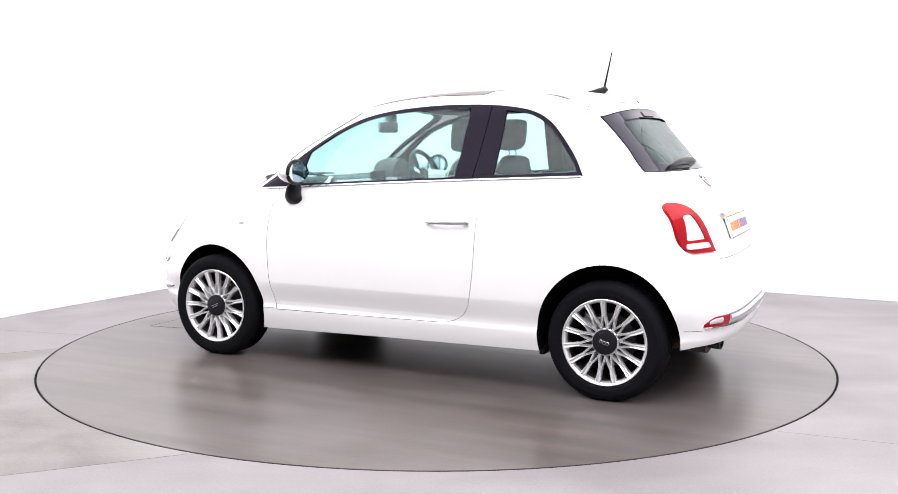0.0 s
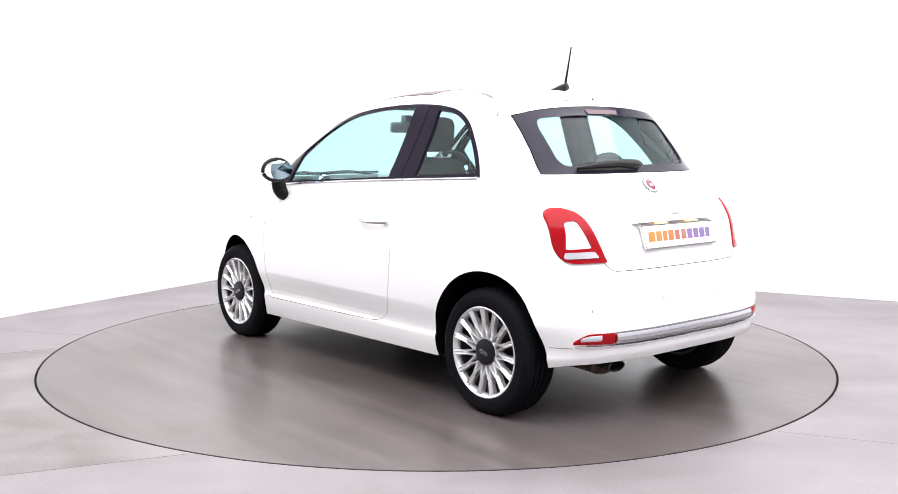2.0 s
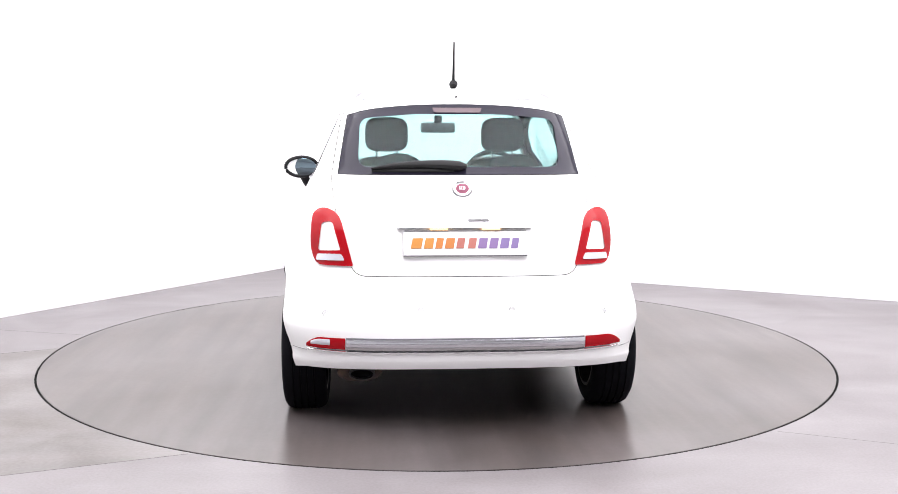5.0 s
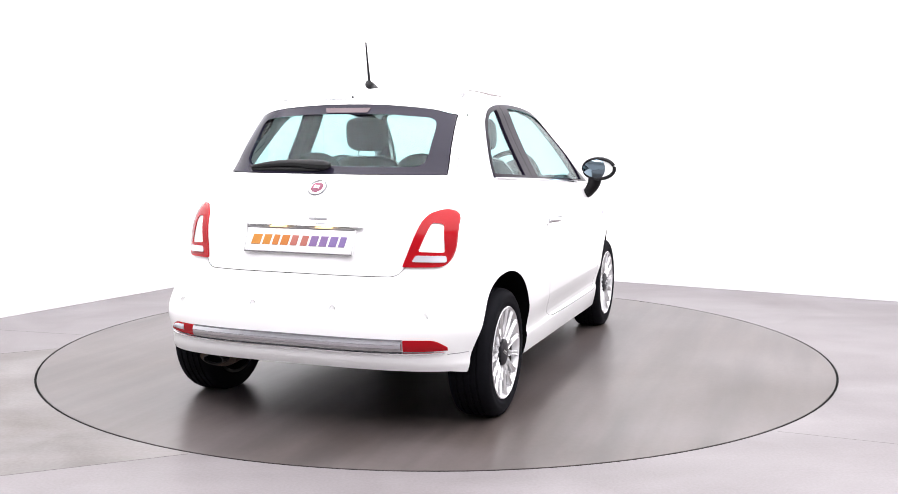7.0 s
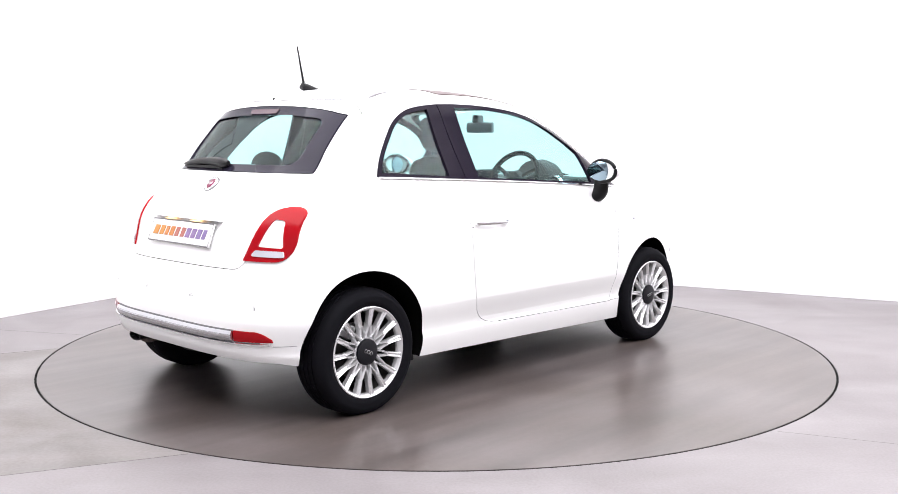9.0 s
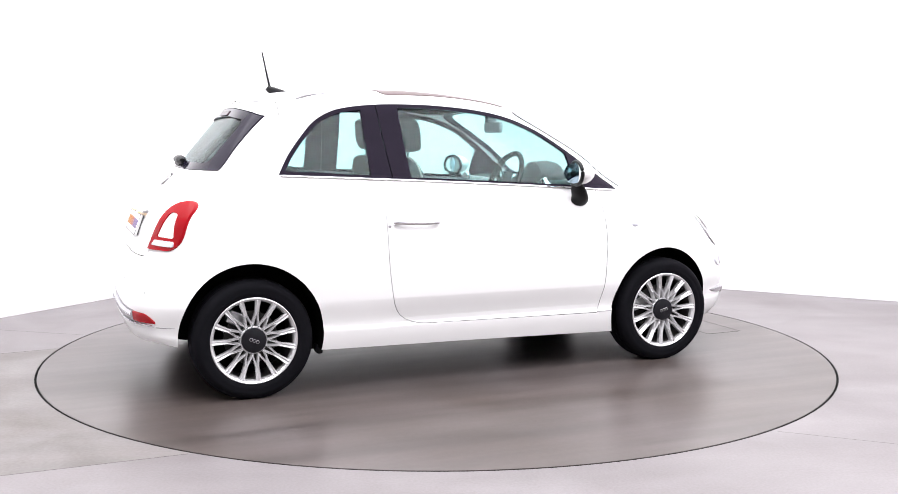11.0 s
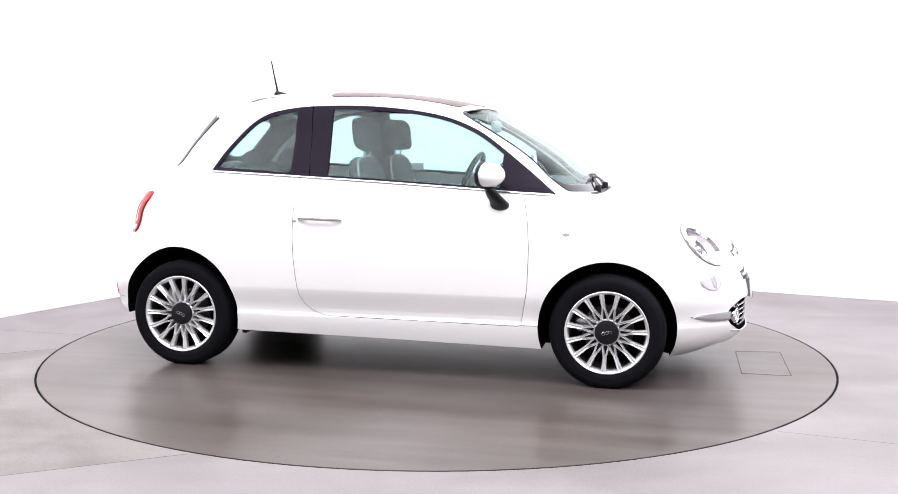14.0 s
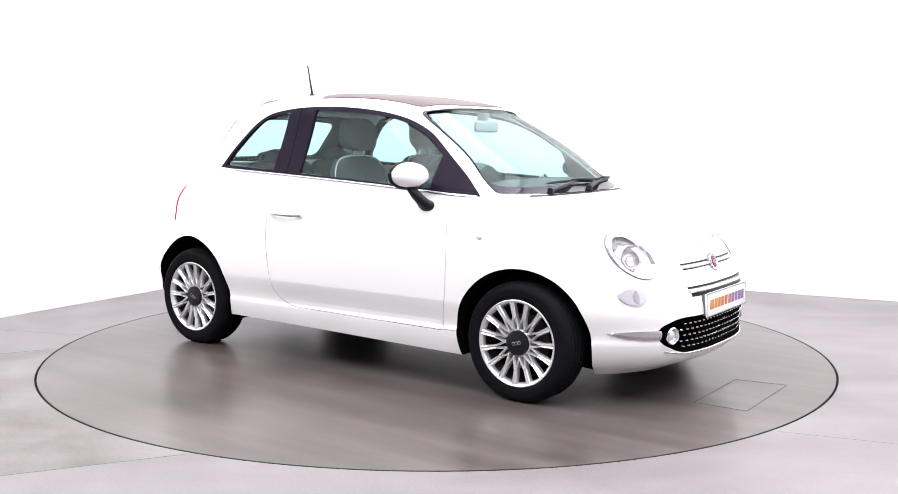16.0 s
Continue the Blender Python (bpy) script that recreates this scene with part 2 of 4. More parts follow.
def cut(me, tool, op="DIFFERENCE"):
    """The mesh me with the mesh tool taken away, or what both share. A new mesh.
    A result that outgrows its parents is made again with the tool moved by a hair."""
    low, high = reach(me)
    tool_low, tool_high = reach(tool)
    before = volume(me)
    for attempt in range(6):
        a, b = new("cut_a", me), new("cut_b", tool)
        b.location = (0.00023 * attempt, 0.00017 * attempt, -0.00019 * attempt)
        mod = a.modifiers.new("cut", "BOOLEAN")
        mod.operation, mod.object, mod.solver = op, b, "EXACT"
        deps = bpy.context.evaluated_depsgraph_get()
        out = bpy.data.meshes.new_from_object(a.evaluated_get(deps))
        bpy.data.objects.remove(a)
        bpy.data.objects.remove(b)
        if len(out.vertices):
            o_low, o_high = reach(out)
            fits = (o_low >= low - 0.002).all() and (o_high <= high + 0.002).all()
            if op == "INTERSECT":
                fits = fits and (o_low >= tool_low - 0.004).all() and (o_high <= tool_high + 0.004).all()
            if fits and 0 < volume(out) <= before * 1.001:
                return out
    return out


def mirrored(me):
    """A copy of a mesh on the other side of the car."""
    bm = bmesh.new()
    bm.from_mesh(me)
    for v in bm.verts:
        v.co.y = -v.co.y
    bmesh.ops.reverse_faces(bm, faces=bm.faces)
    out = bpy.data.meshes.new(me.name)
    bm.to_mesh(out)
    bm.free()
    return out


# ---- room ----
def room_box(name, x0, x1, y0, y1, z0, z1, mat, label, kind="structure", category=""):
    ob = part(name, box(x1 - x0, y1 - y0, z1 - z0, ((x0 + x1) / 2, (y0 + y1) / 2, (z0 + z1) / 2)), mat, smooth=0)
    ob.matrix_world = ROOM
    return tagged(ob, label, category or name.split("_")[0], kind=kind)


# room axes: x along the far wall to the viewer's right, y towards the far wall, the corner at 0,0
room_box("wall_north", -1.4, ROOM_W, 0.0, 0.2, 0.0, ROOM_H, M_WALL, "bright white painted studio wall, plain and seamless")
WEST = Matrix.Translation(CORNER) @ Matrix.Rotation(radians(-30.8), 4, "Z")
room_box("wall_west", -0.2, 0.0, -ROOM_L, 0.0, 0.0, ROOM_H, M_WALL, "bright white painted studio wall, plain and seamless")
# east and south walls stay unseen; their grey tempers fill light and reflections
room_box("wall_east", ROOM_W, ROOM_W + 0.2, -ROOM_L, 0.2, 0.0, ROOM_H, M_DIMWALL, "plain unseen studio wall, greyed to dim fill light and reflections")
room_box("wall_south", -1.4, ROOM_W + 0.2, -ROOM_L - 0.2, -ROOM_L, 0.0, ROOM_H, M_DIMWALL, "plain unseen studio wall, greyed to dim fill light and reflections")
room_box("ceiling", -1.6, ROOM_W + 0.2, -ROOM_L - 0.2, 0.2, ROOM_H, ROOM_H + 0.2, M_WALL, "white painted ceiling")
room_box("baseboard_north", 0.015, ROOM_W, -0.015, 0.0, 0.0, 0.07, M_SKIRT, "low white painted baseboard", category="baseboard")
room_box("baseboard_west", 0.0, 0.015, -ROOM_L, 0.0, 0.0, 0.068, M_SKIRT, "low white painted baseboard", category="baseboard")
for name in ("wall_west", "baseboard_west"):      # the side wall is not quite square to the far wall
    bpy.data.objects[name].matrix_world = WEST

# floor with a round opening for the turntable
TABLE_R = 2.231


JOINTS = [((-2.51, -0.21), (-2.25, -0.08)), ((-1.61, -2.27), (-1.06, -2.05)), ((1.45, -1.73), (1.89, -1.91)), ((-2.61, 0.43), (-2.21, 0.32))]


def floor_mesh():
    """The sheet round the turntable, split along the two joints of the older slab."""
    bm = bmesh.new()
    n = 128
    ring = [bm.verts.new((math.cos(2 * math.pi * k / n) * (TABLE_R + 0.004), math.sin(2 * math.pi * k / n) * (TABLE_R + 0.004), 0)) for k in range(n)]
    low = [bm.verts.new((v.co.x, v.co.y, -0.1)) for v in ring]
    out = [bm.verts.new((v.co.x * 9, v.co.y * 9, 0)) for v in ring]
    for k in range(n):
        j = (k + 1) % n
        bm.faces.new((ring[k], out[k], out[j], ring[j]))
        bm.faces.new((ring[k], ring[j], low[j], low[k]))
    bm.faces.new([bm.verts.new((v.co.x, v.co.y, -0.1)) for v in ring])
    sides = []
    for a, b in JOINTS[:2]:
        d = Vector((b[0] - a[0], b[1] - a[1], 0)).normalized()
        nrm = Vector((-d.y, d.x, 0))
        bmesh.ops.bisect_plane(bm, geom=bm.verts[:] + bm.edges[:] + bm.faces[:], plane_co=(*a, 0), plane_no=nrm)
        sides.append((Vector((*a, 0)), nrm))
    for f in bm.faces:
        c = f.calc_center_median()
        if c.x < -0.6 and (c - sides[0][0]).dot(sides[0][1]) < 0 < (c - sides[1][0]).dot(sides[1][1]):
            f.material_index = 1
    bmesh.ops.recalc_face_normals(bm, faces=bm.faces)
    return bm


floor = tagged(part("floor", floor_mesh(), [M_FLOOR, M_SLAB], smooth=0), "grey polished concrete studio floor with an older darker slab", "floor", kind="structure")
for k, (a, b) in enumerate(JOINTS):
    a, b = Vector((*a, 0)), Vector((*b, 0))
    d = (b - a).normalized()
    if k < 2:       # from the disc's edge outwards
        far, near = a - d * 4, a
        while near.length > TABLE_R + 0.02 and (near + d * 0.01).length < near.length:
            near = near + d * 0.01
    else:
        near, far = (a, b + d * 2) if k == 2 else (a - d * 0.6, b)
    part("joint", tube([far, near], 0.0022 if k < 2 else 0.0016, 4, flat=0.3), M_JOINT, floor, "fine dark joint in the concrete")

turntable = tagged(new("turntable"), "round grey polished concrete turntable set flush in the floor", "turntable")
part("disc", spin_profile([(0.0, 0.0), (TABLE_R - 0.0088, 0.0), (TABLE_R - 0.0080, -0.003), (TABLE_R - 0.0085, -0.08), (0.0, -0.08)], 160, "Z"), M_TABLE, turntable, "polished grey concrete disc")
part("rim", spin_profile([(TABLE_R - 0.0078, -0.002), (TABLE_R + 0.0035, -0.002), (TABLE_R + 0.0035, -0.05), (TABLE_R - 0.0078, -0.05)], 160, "Z", closed=True), M_GAP, turntable, "thin black rubber gap round the disc")

# one wide luminous ceiling panel lights the studio evenly
area_lamp("ceiling_lamp", ROOM @ Matrix.Translation((4.6, -4.4, ROOM_H - 0.05)), 10.5, 8.4, LAMP_WATTS, (1.0, 0.98, 1.015))

# ---- the car: body form ----
CAR_AT = (-0.1045, -0.0149)


def pchip(xs, ys):
    """A smooth curve through the pairs that does not overshoot."""
    xs, ys = np.array(xs, float), np.array(ys, float)
    h, d = np.diff(xs), np.diff(ys) / np.diff(xs)
    m = np.zeros(len(xs))
    m[0], m[-1] = d[0], d[-1]
    for i in range(1, len(xs) - 1):
        if d[i - 1] * d[i] > 0:
            w1, w2 = 2 * h[i] + h[i - 1], h[i] + 2 * h[i - 1]
            m[i] = (w1 + w2) / (w1 / d[i - 1] + w2 / d[i])

    def at(x):
        i = int(np.clip(np.searchsorted(xs, x) - 1, 0, len(h) - 1))
        t = (x - xs[i]) / h[i]
        return float(ys[i] * (1 + 2 * t) * (1 - t) ** 2 + m[i] * h[i] * t * (1 - t) ** 2 + ys[i + 1] * t * t * (3 - 2 * t) + m[i + 1] * h[i] * t * t * (t - 1))
    return at


# level by level: nose, tail, half width, and the squareness of the plan in front and behind
NOSE = pchip([0.11, 0.16, 0.19, 0.24, 0.30, 0.40, 0.53, 0.634, 0.70, 0.74, 0.78, 0.82, 0.855, 0.885, 0.91, 0.93, 0.95, 0.967, 1.12, 1.25, 1.36, 1.40, 1.43, 1.455, 1.475, 1.485, 1.4895],
             [1.62, 1.735, 1.81, 1.855, 1.868, 1.868, 1.84, 1.785, 1.735, 1.695, 1.64, 1.565, 1.48, 1.385, 1.28, 1.18, 1.08, 1.04, 0.86, 0.66, 0.475, 0.405, 0.29, 0.135, -0.04, -0.21, -0.40])
TAIL = pchip([0.11, 0.20, 0.26, 0.33, 0.42, 0.50, 0.56, 0.62, 0.71, 0.80, 0.86, 0.93, 1.01, 1.072, 1.20, 1.30, 1.36, 1.40, 1.43, 1.45, 1.465, 1.478, 1.486, 1.4895],
             [-1.48, -1.62, -1.67, -1.70, -1.705, -1.695, -1.675, -1.655, -1.635, -1.605, -1.575, -1.52, -1.445, -1.375, -1.26, -1.175, -1.125, -1.10, -1.06, -1.0, -0.93, -0.82, -0.65, -0.50])
WIDE = pchip([0.11, 0.20, 0.298, 0.318, 0.432, 0.45, 0.60, 0.70, 0.80, 0.90, 0.95, 1.0, 1.03, 1.10, 1.20, 1.30, 1.36, 1.40, 1.43, 1.455, 1.475, 1.485, 1.4895],
             [0.738, 0.772, 0.789, 0.785, 0.8085, 0.8105, 0.8135, 0.81, 0.795, 0.762, 0.738, 0.714, 0.70, 0.664, 0.615, 0.571, 0.547, 0.524, 0.494, 0.448, 0.368, 0.26, 0.10])
SQ_F = pchip([0.11, 0.40, 0.70, 0.85, 0.95, 1.05, 1.20, 1.38, 1.4895], [2.8, 3.0, 2.9, 3.0, 3.2, 3.4, 3.8, 3.6, 2.9])
SQ_R = pchip([0.11, 0.38, 0.50, 0.71, 0.915, 1.07, 1.20, 1.34, 1.42, 1.4895], [3.4, 3.55, 3.5, 3.4, 3.9, 3.7, 4.3, 4.7, 3.6, 2.4])
MID_F = pchip([0.11, 0.95, 1.05, 1.20, 1.40, 1.4895], [0.6, 0.6, 0.42, 0.18, -0.2, -0.44])
MID_R = pchip([0.11, 0.44, 0.74, 1.20, 1.40, 1.4895], [-1.13, -1.12, -0.62, -0.6, -0.52, -0.46])


def tuck(x, z):
    """How far the lower door panel falls in behind its crease."""
    ease = lambda a, b: (lambda t: t * t * (3 - 2 * t))(min(1.0, max(0.0, (x - a) / (b - a))))
    along = ease(-0.56, -0.42) * (1 - ease(0.70, 0.82))
    return along * (0.011 * (0.441 - z) / 0.131 if 0.31 <= z < 0.441 else 0.011 * (z - 0.298) / 0.012 if 0.298 < z < 0.31 else 0.0)


def half_width(x, z):
    """The car's half width at x, z."""
    mf, mr = MID_F(z), MID_R(z)
    if x > mf:
        u, n = (x - mf) / (NOSE(z) - mf), SQ_F(z)
    elif x < mr:
        u, n = (mr - x) / (mr - TAIL(z)), SQ_R(z)
    else:
        return WIDE(z) - tuck(x, z)
    return WIDE(z) * max(0.0, 1 - u ** n) ** (1 / n) - tuck(x, z) if u < 1 else 0.0


def tail_x(y, z):
    v, n = min(1, abs(y) / WIDE(z)), SQ_R(z)
    return MID_R(z) - (MID_R(z) - TAIL(z)) * max(0, 1 - v ** n) ** (1 / n)


def nose_x(y, z):
    v, n = min(1, abs(y) / WIDE(z)), SQ_F(z)
    return MID_F(z) + (NOSE(z) - MID_F(z)) * max(0, 1 - v ** n) ** (1 / n)


def outline(z, count=128):
    """The plan outline at a level, counter-clockwise from the nose."""
    pts = []
    mf, mr, nf, nr, w = MID_F(z), MID_R(z), SQ_F(z), SQ_R(z), WIDE(z)
    q = count // 4
    side = q // 2
    for k in range(q - side // 2):
        a = (k / (q - side // 2)) * math.pi / 2
        pts.append((mf + (NOSE(z) - mf) * math.cos(a) ** (2 / nf), w * math.sin(a) ** (2 / nf)))
    for k in range(side):
        pts.append((mf + (mr - mf) * k / side, w))
    for k in range(q - side // 2 + 1):
        a = (k / (q - side // 2)) * math.pi / 2
        pts.append((mr - (mr - TAIL(z)) * math.sin(a) ** (2 / nr), w * max(0, math.cos(a)) ** (2 / nr)))
    pts = [(x, y - tuck(x, z)) for x, y in pts]
    return pts + [(x, -y) for x, y in pts[-2:0:-1]]


def form(z0, z1, inset=0.0, slot=0, slots=1):
    """The body's closed form between two levels, shrunk by inset."""
    zs = [z for z in LEVELS if z0 <= z <= z1]
    grid = np.array([[(x, y, z) for x, y in outline(z)] for z in zs])
    if inset:
        du = np.roll(grid, -1, 1) - np.roll(grid, 1, 1)
        dv = np.gradient(grid, axis=0)
        nrm = np.cross(du, dv)
        nrm /= np.maximum(1e-9, np.linalg.norm(nrm, axis=2, keepdims=True))
        grid = grid - nrm * inset
    bm = bmesh.new()
    rings = [[bm.verts.new(p) for p in row] for row in grid]
    for a, b in zip(rings, rings[1:]):
        for i in range(len(a)):
            j = (i + 1) % len(a)
            bm.faces.new((a[i], a[j], b[j], b[i]))
    bm.faces.new(rings[0][::-1])
    bm.faces.new(rings[-1])
    for f in bm.faces:
        f.material_index = slot
    me = bpy.data.meshes.new("form")
    for one in (M_PAINT, M_LINING, M_UNDER)[:slots]:
        me.materials.append(one)
    bm.to_mesh(me)
    bm.free()
    return me


LEVELS = sorted({round(z, 4) for z in [0.11 + 0.0253 * k for k in range(32)] + [0.91 + 0.0125 * k for k in range(40)] + [1.41 + 0.006 * k for k in range(11)] + [0.29, 0.298, 0.304, 0.31, 0.317, 0.432, 0.4405, 0.4455] + [1.474, 1.478, 1.481, 1.484, 1.4865, 1.4885, 1.4895]} )
LEVELS = [z for z in LEVELS if z <= 1.4895]


def clip(poly, px, pz, nx, nz):
    """The part of a 2D polygon on the side of the line through (px, pz) to which (nx, nz) points."""
    out = []
    for i in range(len(poly)):
        a, b = Vector(poly[i - 1]), Vector(poly[i])
        da, db = (a.x - px) * nx + (a.y - pz) * nz, (b.x - px) * nx + (b.y - pz) * nz
        if da * db < 0:
            out.append(a + (b - a) * (da / (da - db)))
        if db >= 0:
            out.append(b)
    return [p for k, p in enumerate(out) if (p - out[k - 1]).length > 1e-5]


def both(make):
    """Runs make for the left (1) and the right (-1) side."""
    return [make(1), make(-1)]


def on_side(me, s):
    return me if s > 0 else mirrored(me)


def ellipse(cx, cy, rx, ry, n=40):
    return [(cx + rx * math.cos(2 * math.pi * k / n), cy + ry * math.sin(2 * math.pi * k / n)) for k in range(n)]


car = tagged(new("car"), "small white three-door city car with chrome trim and silver alloy wheels", "car")
AXLE, TRACK, HUB_Z, TYRE_R = 1.15, 0.695, 0.2755, 0.290
PAINT_SLOTS = [M_PAINT, M_LINING, M_UNDER]

# body shell: the form less the cabin, the wheel arches and the space under the floor
solid = form(0.11, 1.4895, slots=3)
shell = cut(solid, form(0.66, 1.47, 0.045, slot=1, slots=3))
for x in (-AXLE, AXLE):
    for s in (1, -1):
        arch = [(x + (-0.001 if x > 0 else -0.005) + 0.342 * math.cos(2 * math.pi * k / 72), 0.285 + (0.343 if x > 0 else 0.360) * math.sin(2 * math.pi * k / 72)) for k in range(72)]
        shell = cut(shell, prism(arch, "Y", 0.5 * s, 1.1 * s, slot=2))
shell = cut(shell, prism([(-2, 0.0), (2.1, 0.0), (2.1, 0.160), (1.86, 0.155), (1.70, 0.136), (1.48, 0.128), (0.8, 0.176), (0.0, 0.192), (-0.8, 0.203), (-1.44, 0.248), (-1.56, 0.272), (-2, 0.296)], "Y", -1.2, 1.2, slot=2))

# outlines of panels and openings
DLO = spline([(-0.998, 1.053), (-0.942, 1.147), (-0.869, 1.238), (-0.794, 1.314), (-0.70, 1.366), (-0.575, 1.392), (-0.425, 1.404), (-0.245, 1.405), (-0.064, 1.396),
              (0.117, 1.376), (0.268, 1.346), (0.388, 1.304), (0.506, 1.242), (0.690, 1.107), (0.882, 0.952)], 4)
PILLAR = (-0.4445, 1.217, 0.995, 0.0985)     # door shut line through the side window: a point on it, and its way to the front
DOOR = round_poly([(-0.472, 1.08), (-0.488, 0.90), (-0.483, 0.60), (-0.44, 0.305), (0.718, 0.292), (0.752, 0.47), (0.76, 0.68), (0.748, 0.84), (0.71, 1.0), (0.5, 1.08)],
                  [0, 0.05, 0.12, 0.16, 0.012, 0.05, 0.05, 0.05, 0.02, 0], 7)
BONNET = [(1.068, 1.02), (1.075, 0.90), (1.09, 0.85), (1.13, 0.822), (1.34, 0.785), (1.56, 0.755), (1.70, 0.73), (1.95, 0.722), (1.95, 1.02)]
TAILGATE = round_poly([(-0.455, 0.663), (0.455, 0.663), (0.505, 0.75), (0.55, 0.95), (0.572, 1.06), (0.535, 1.34), (0.47, 1.412), (-0.47, 1.412), (-0.535, 1.34), (-0.572, 1.06), (-0.55, 0.95), (-0.505, 0.75)],
                      [0.04, 0.04, 0.05, 0.05, 0.03, 0.03, 0.05, 0.05, 0.03, 0.03, 0.05, 0.05])
REAR_GLASS = [(0.545, 1.072)] + spline([(0.508, 1.340), (0.40, 1.366), (0.2, 1.384), (0.0, 1.389), (-0.2, 1.384), (-0.40, 1.366), (-0.508, 1.340)], 3) + [(-0.545, 1.072)]
REAR_CLEAR = round_poly([(0.452, 1.108), (0.447, 1.322), (0.20, 1.342), (-0.20, 1.342), (-0.447, 1.322), (-0.452, 1.108)], [0.05, 0.045, 0.05, 0.05, 0.045, 0.05])
SCREEN = round_poly([(0.628, 0.962), (0.30, 0.952), (-0.30, 0.952), (-0.628, 0.962), (-0.47, 1.372), (-0.30, 1.392), (0.0, 1.398), (0.30, 1.392), (0.47, 1.372)], [0.02, 0.2, 0.2, 0.02, 0.04, 0.1, 0.1, 0.1, 0.04])
SCREEN_CLEAR = round_poly([(0.612, 0.998), (0.30, 0.988), (-0.30, 0.988), (-0.612, 0.998), (-0.462, 1.3695), (-0.29, 1.3895), (0.0, 1.3962), (0.29, 1.3895), (0.462, 1.3695)], [0.06, 0.1, 0.1, 0.06, 0.04, 0.1, 0.1, 0.1, 0.04])
ROOF_PANE = round_poly([(0.325, 0.435), (0.372, 0.20), (0.380, 0.0), (0.372, -0.20), (0.325, -0.435), (-0.40, -0.455), (-0.40, 0.455)], [0.05, 0.1, 0.1, 0.1, 0.05, 0.05, 0.05])
LAMP = (0.525, 0.695, 0.077, 0.094)          # headlamp: middle y, z and half axes
DAYLAMP = (0.596, 0.52, 0.040, 0.037)
TAIL_LAMP = round_poly([(0.60, 0.940), (0.649, 0.915), (0.656, 0.80), (0.648, 0.742), (0.624, 0.699), (0.468, 0.702), (0.528, 0.915)], [0.03, 0.03, 0.1, 0.05, 0.03, 0.008, 0.045])
TAIL_HOLE = round_poly([(0.605, 0.876), (0.559, 0.882), (0.522, 0.764), (0.620, 0.757)], [0.015, 0.015, 0.008, 0.012])
GRILLE = round_poly([(0.43, 0.415), (0.515, 0.372), (0.50, 0.300), (0.39, 0.245), (-0.39, 0.245), (-0.50, 0.300), (-0.515, 0.372), (-0.43, 0.415)], [0.05, 0.03, 0.03, 0.05, 0.05, 0.03, 0.03, 0.05])

# thin skins of the form, from which trim and panes are taken
SKIN = cut(form(0.2, 1.4895, -0.003), form(0.16, 1.4895, 0.015))
PANE = cut(form(0.2, 1.4895, 0.004), form(0.16, 1.4895, 0.0085))
PROUD = cut(form(0.2, 1.4895, -0.008), form(0.16, 1.4895, 0.010))

# bonnet, tailgate and doors, each with a real gap round it
body_mesh = cut(shell, prism(SCREEN, "X", 0.2, 1.5))
body_mesh = cut(body_mesh, prism(ROOF_PANE, "Z", 1.3, 1.6, slot=2))
for s in (1, -1):
    body_mesh = cut(body_mesh, prism(DLO, "Y", 0.3 * s, 1.1 * s, slot=2))
    body_mesh = cut(body_mesh, prism(ellipse(LAMP[0] * s, LAMP[1], LAMP[2] - 0.002, LAMP[3] - 0.002), "X", 1.50, 2.0))
body_mesh = cut(body_mesh, prism(GRILLE, "X", 1.64, 2.1, slot=2))
tail_mesh = cut(body_mesh, prism(TAILGATE, "X", -2.0, -0.96), "INTERSECT")
tail_mesh = cut(tail_mesh, prism(REAR_GLASS, "X", -2.0, -0.8, slot=2))
body_mesh = cut(body_mesh, prism(grow(TAILGATE, 0.0028), "X", -2.0, -0.957, slot=2))
bonnet_mesh = cut(body_mesh, prism(BONNET, "Y", -1.0, 1.0), "INTERSECT")
body_mesh = cut(body_mesh, prism(grow(BONNET, 0.002), "Y", -1.0, 1.0, slot=2))
doors = []
for s in (1, -1):
    doors.append(cut(body_mesh, prism(DOOR, "Y", 0.45 * s, 1.1 * s), "INTERSECT"))
    body_mesh = cut(body_mesh, prism(grow(DOOR, 0.0026), "Y", 0.44 * s, 1.12 * s, slot=2))
part("body", body_mesh, PAINT_SLOTS, car, "white painted steel body with black wheel arches")
part("bonnet", bonnet_mesh, PAINT_SLOTS, car)
tailgate = part("tailgate", tail_mesh, PAINT_SLOTS, car)
door = [part("door", me, PAINT_SLOTS, car, smooth=7) for me in doors]

# side windows
pane_line = grow(DLO, -0.021)
door_pane = clip(clip(pane_line, -0.336, 1.2, 0.995, 0.05), 0.60, 1.0, -0.98, 0.0)
quarter_pane = clip(pane_line, -0.54, 1.2, -0.995, -0.03)
door_frame = clip(DLO, PILLAR[0] + 0.0025, PILLAR[1], PILLAR[2], PILLAR[3])
quarter_frame = clip(DLO, PILLAR[0] - 0.0025, PILLAR[1], -PILLAR[2], -PILLAR[3])
frame_a = cut(cut(SKIN, prism(door_frame, "Y", 0.3, 1.1), "INTERSECT"), prism(door_pane, "Y", 0.2, 1.2))
frame_b = cut(cut(SKIN, prism(quarter_frame, "Y", 0.3, 1.1), "INTERSECT"), prism(quarter_pane, "Y", 0.2, 1.2))
pane_a = cut(PANE, prism(grow(door_pane, 0.004), "Y", 0.3, 1.1), "INTERSECT")
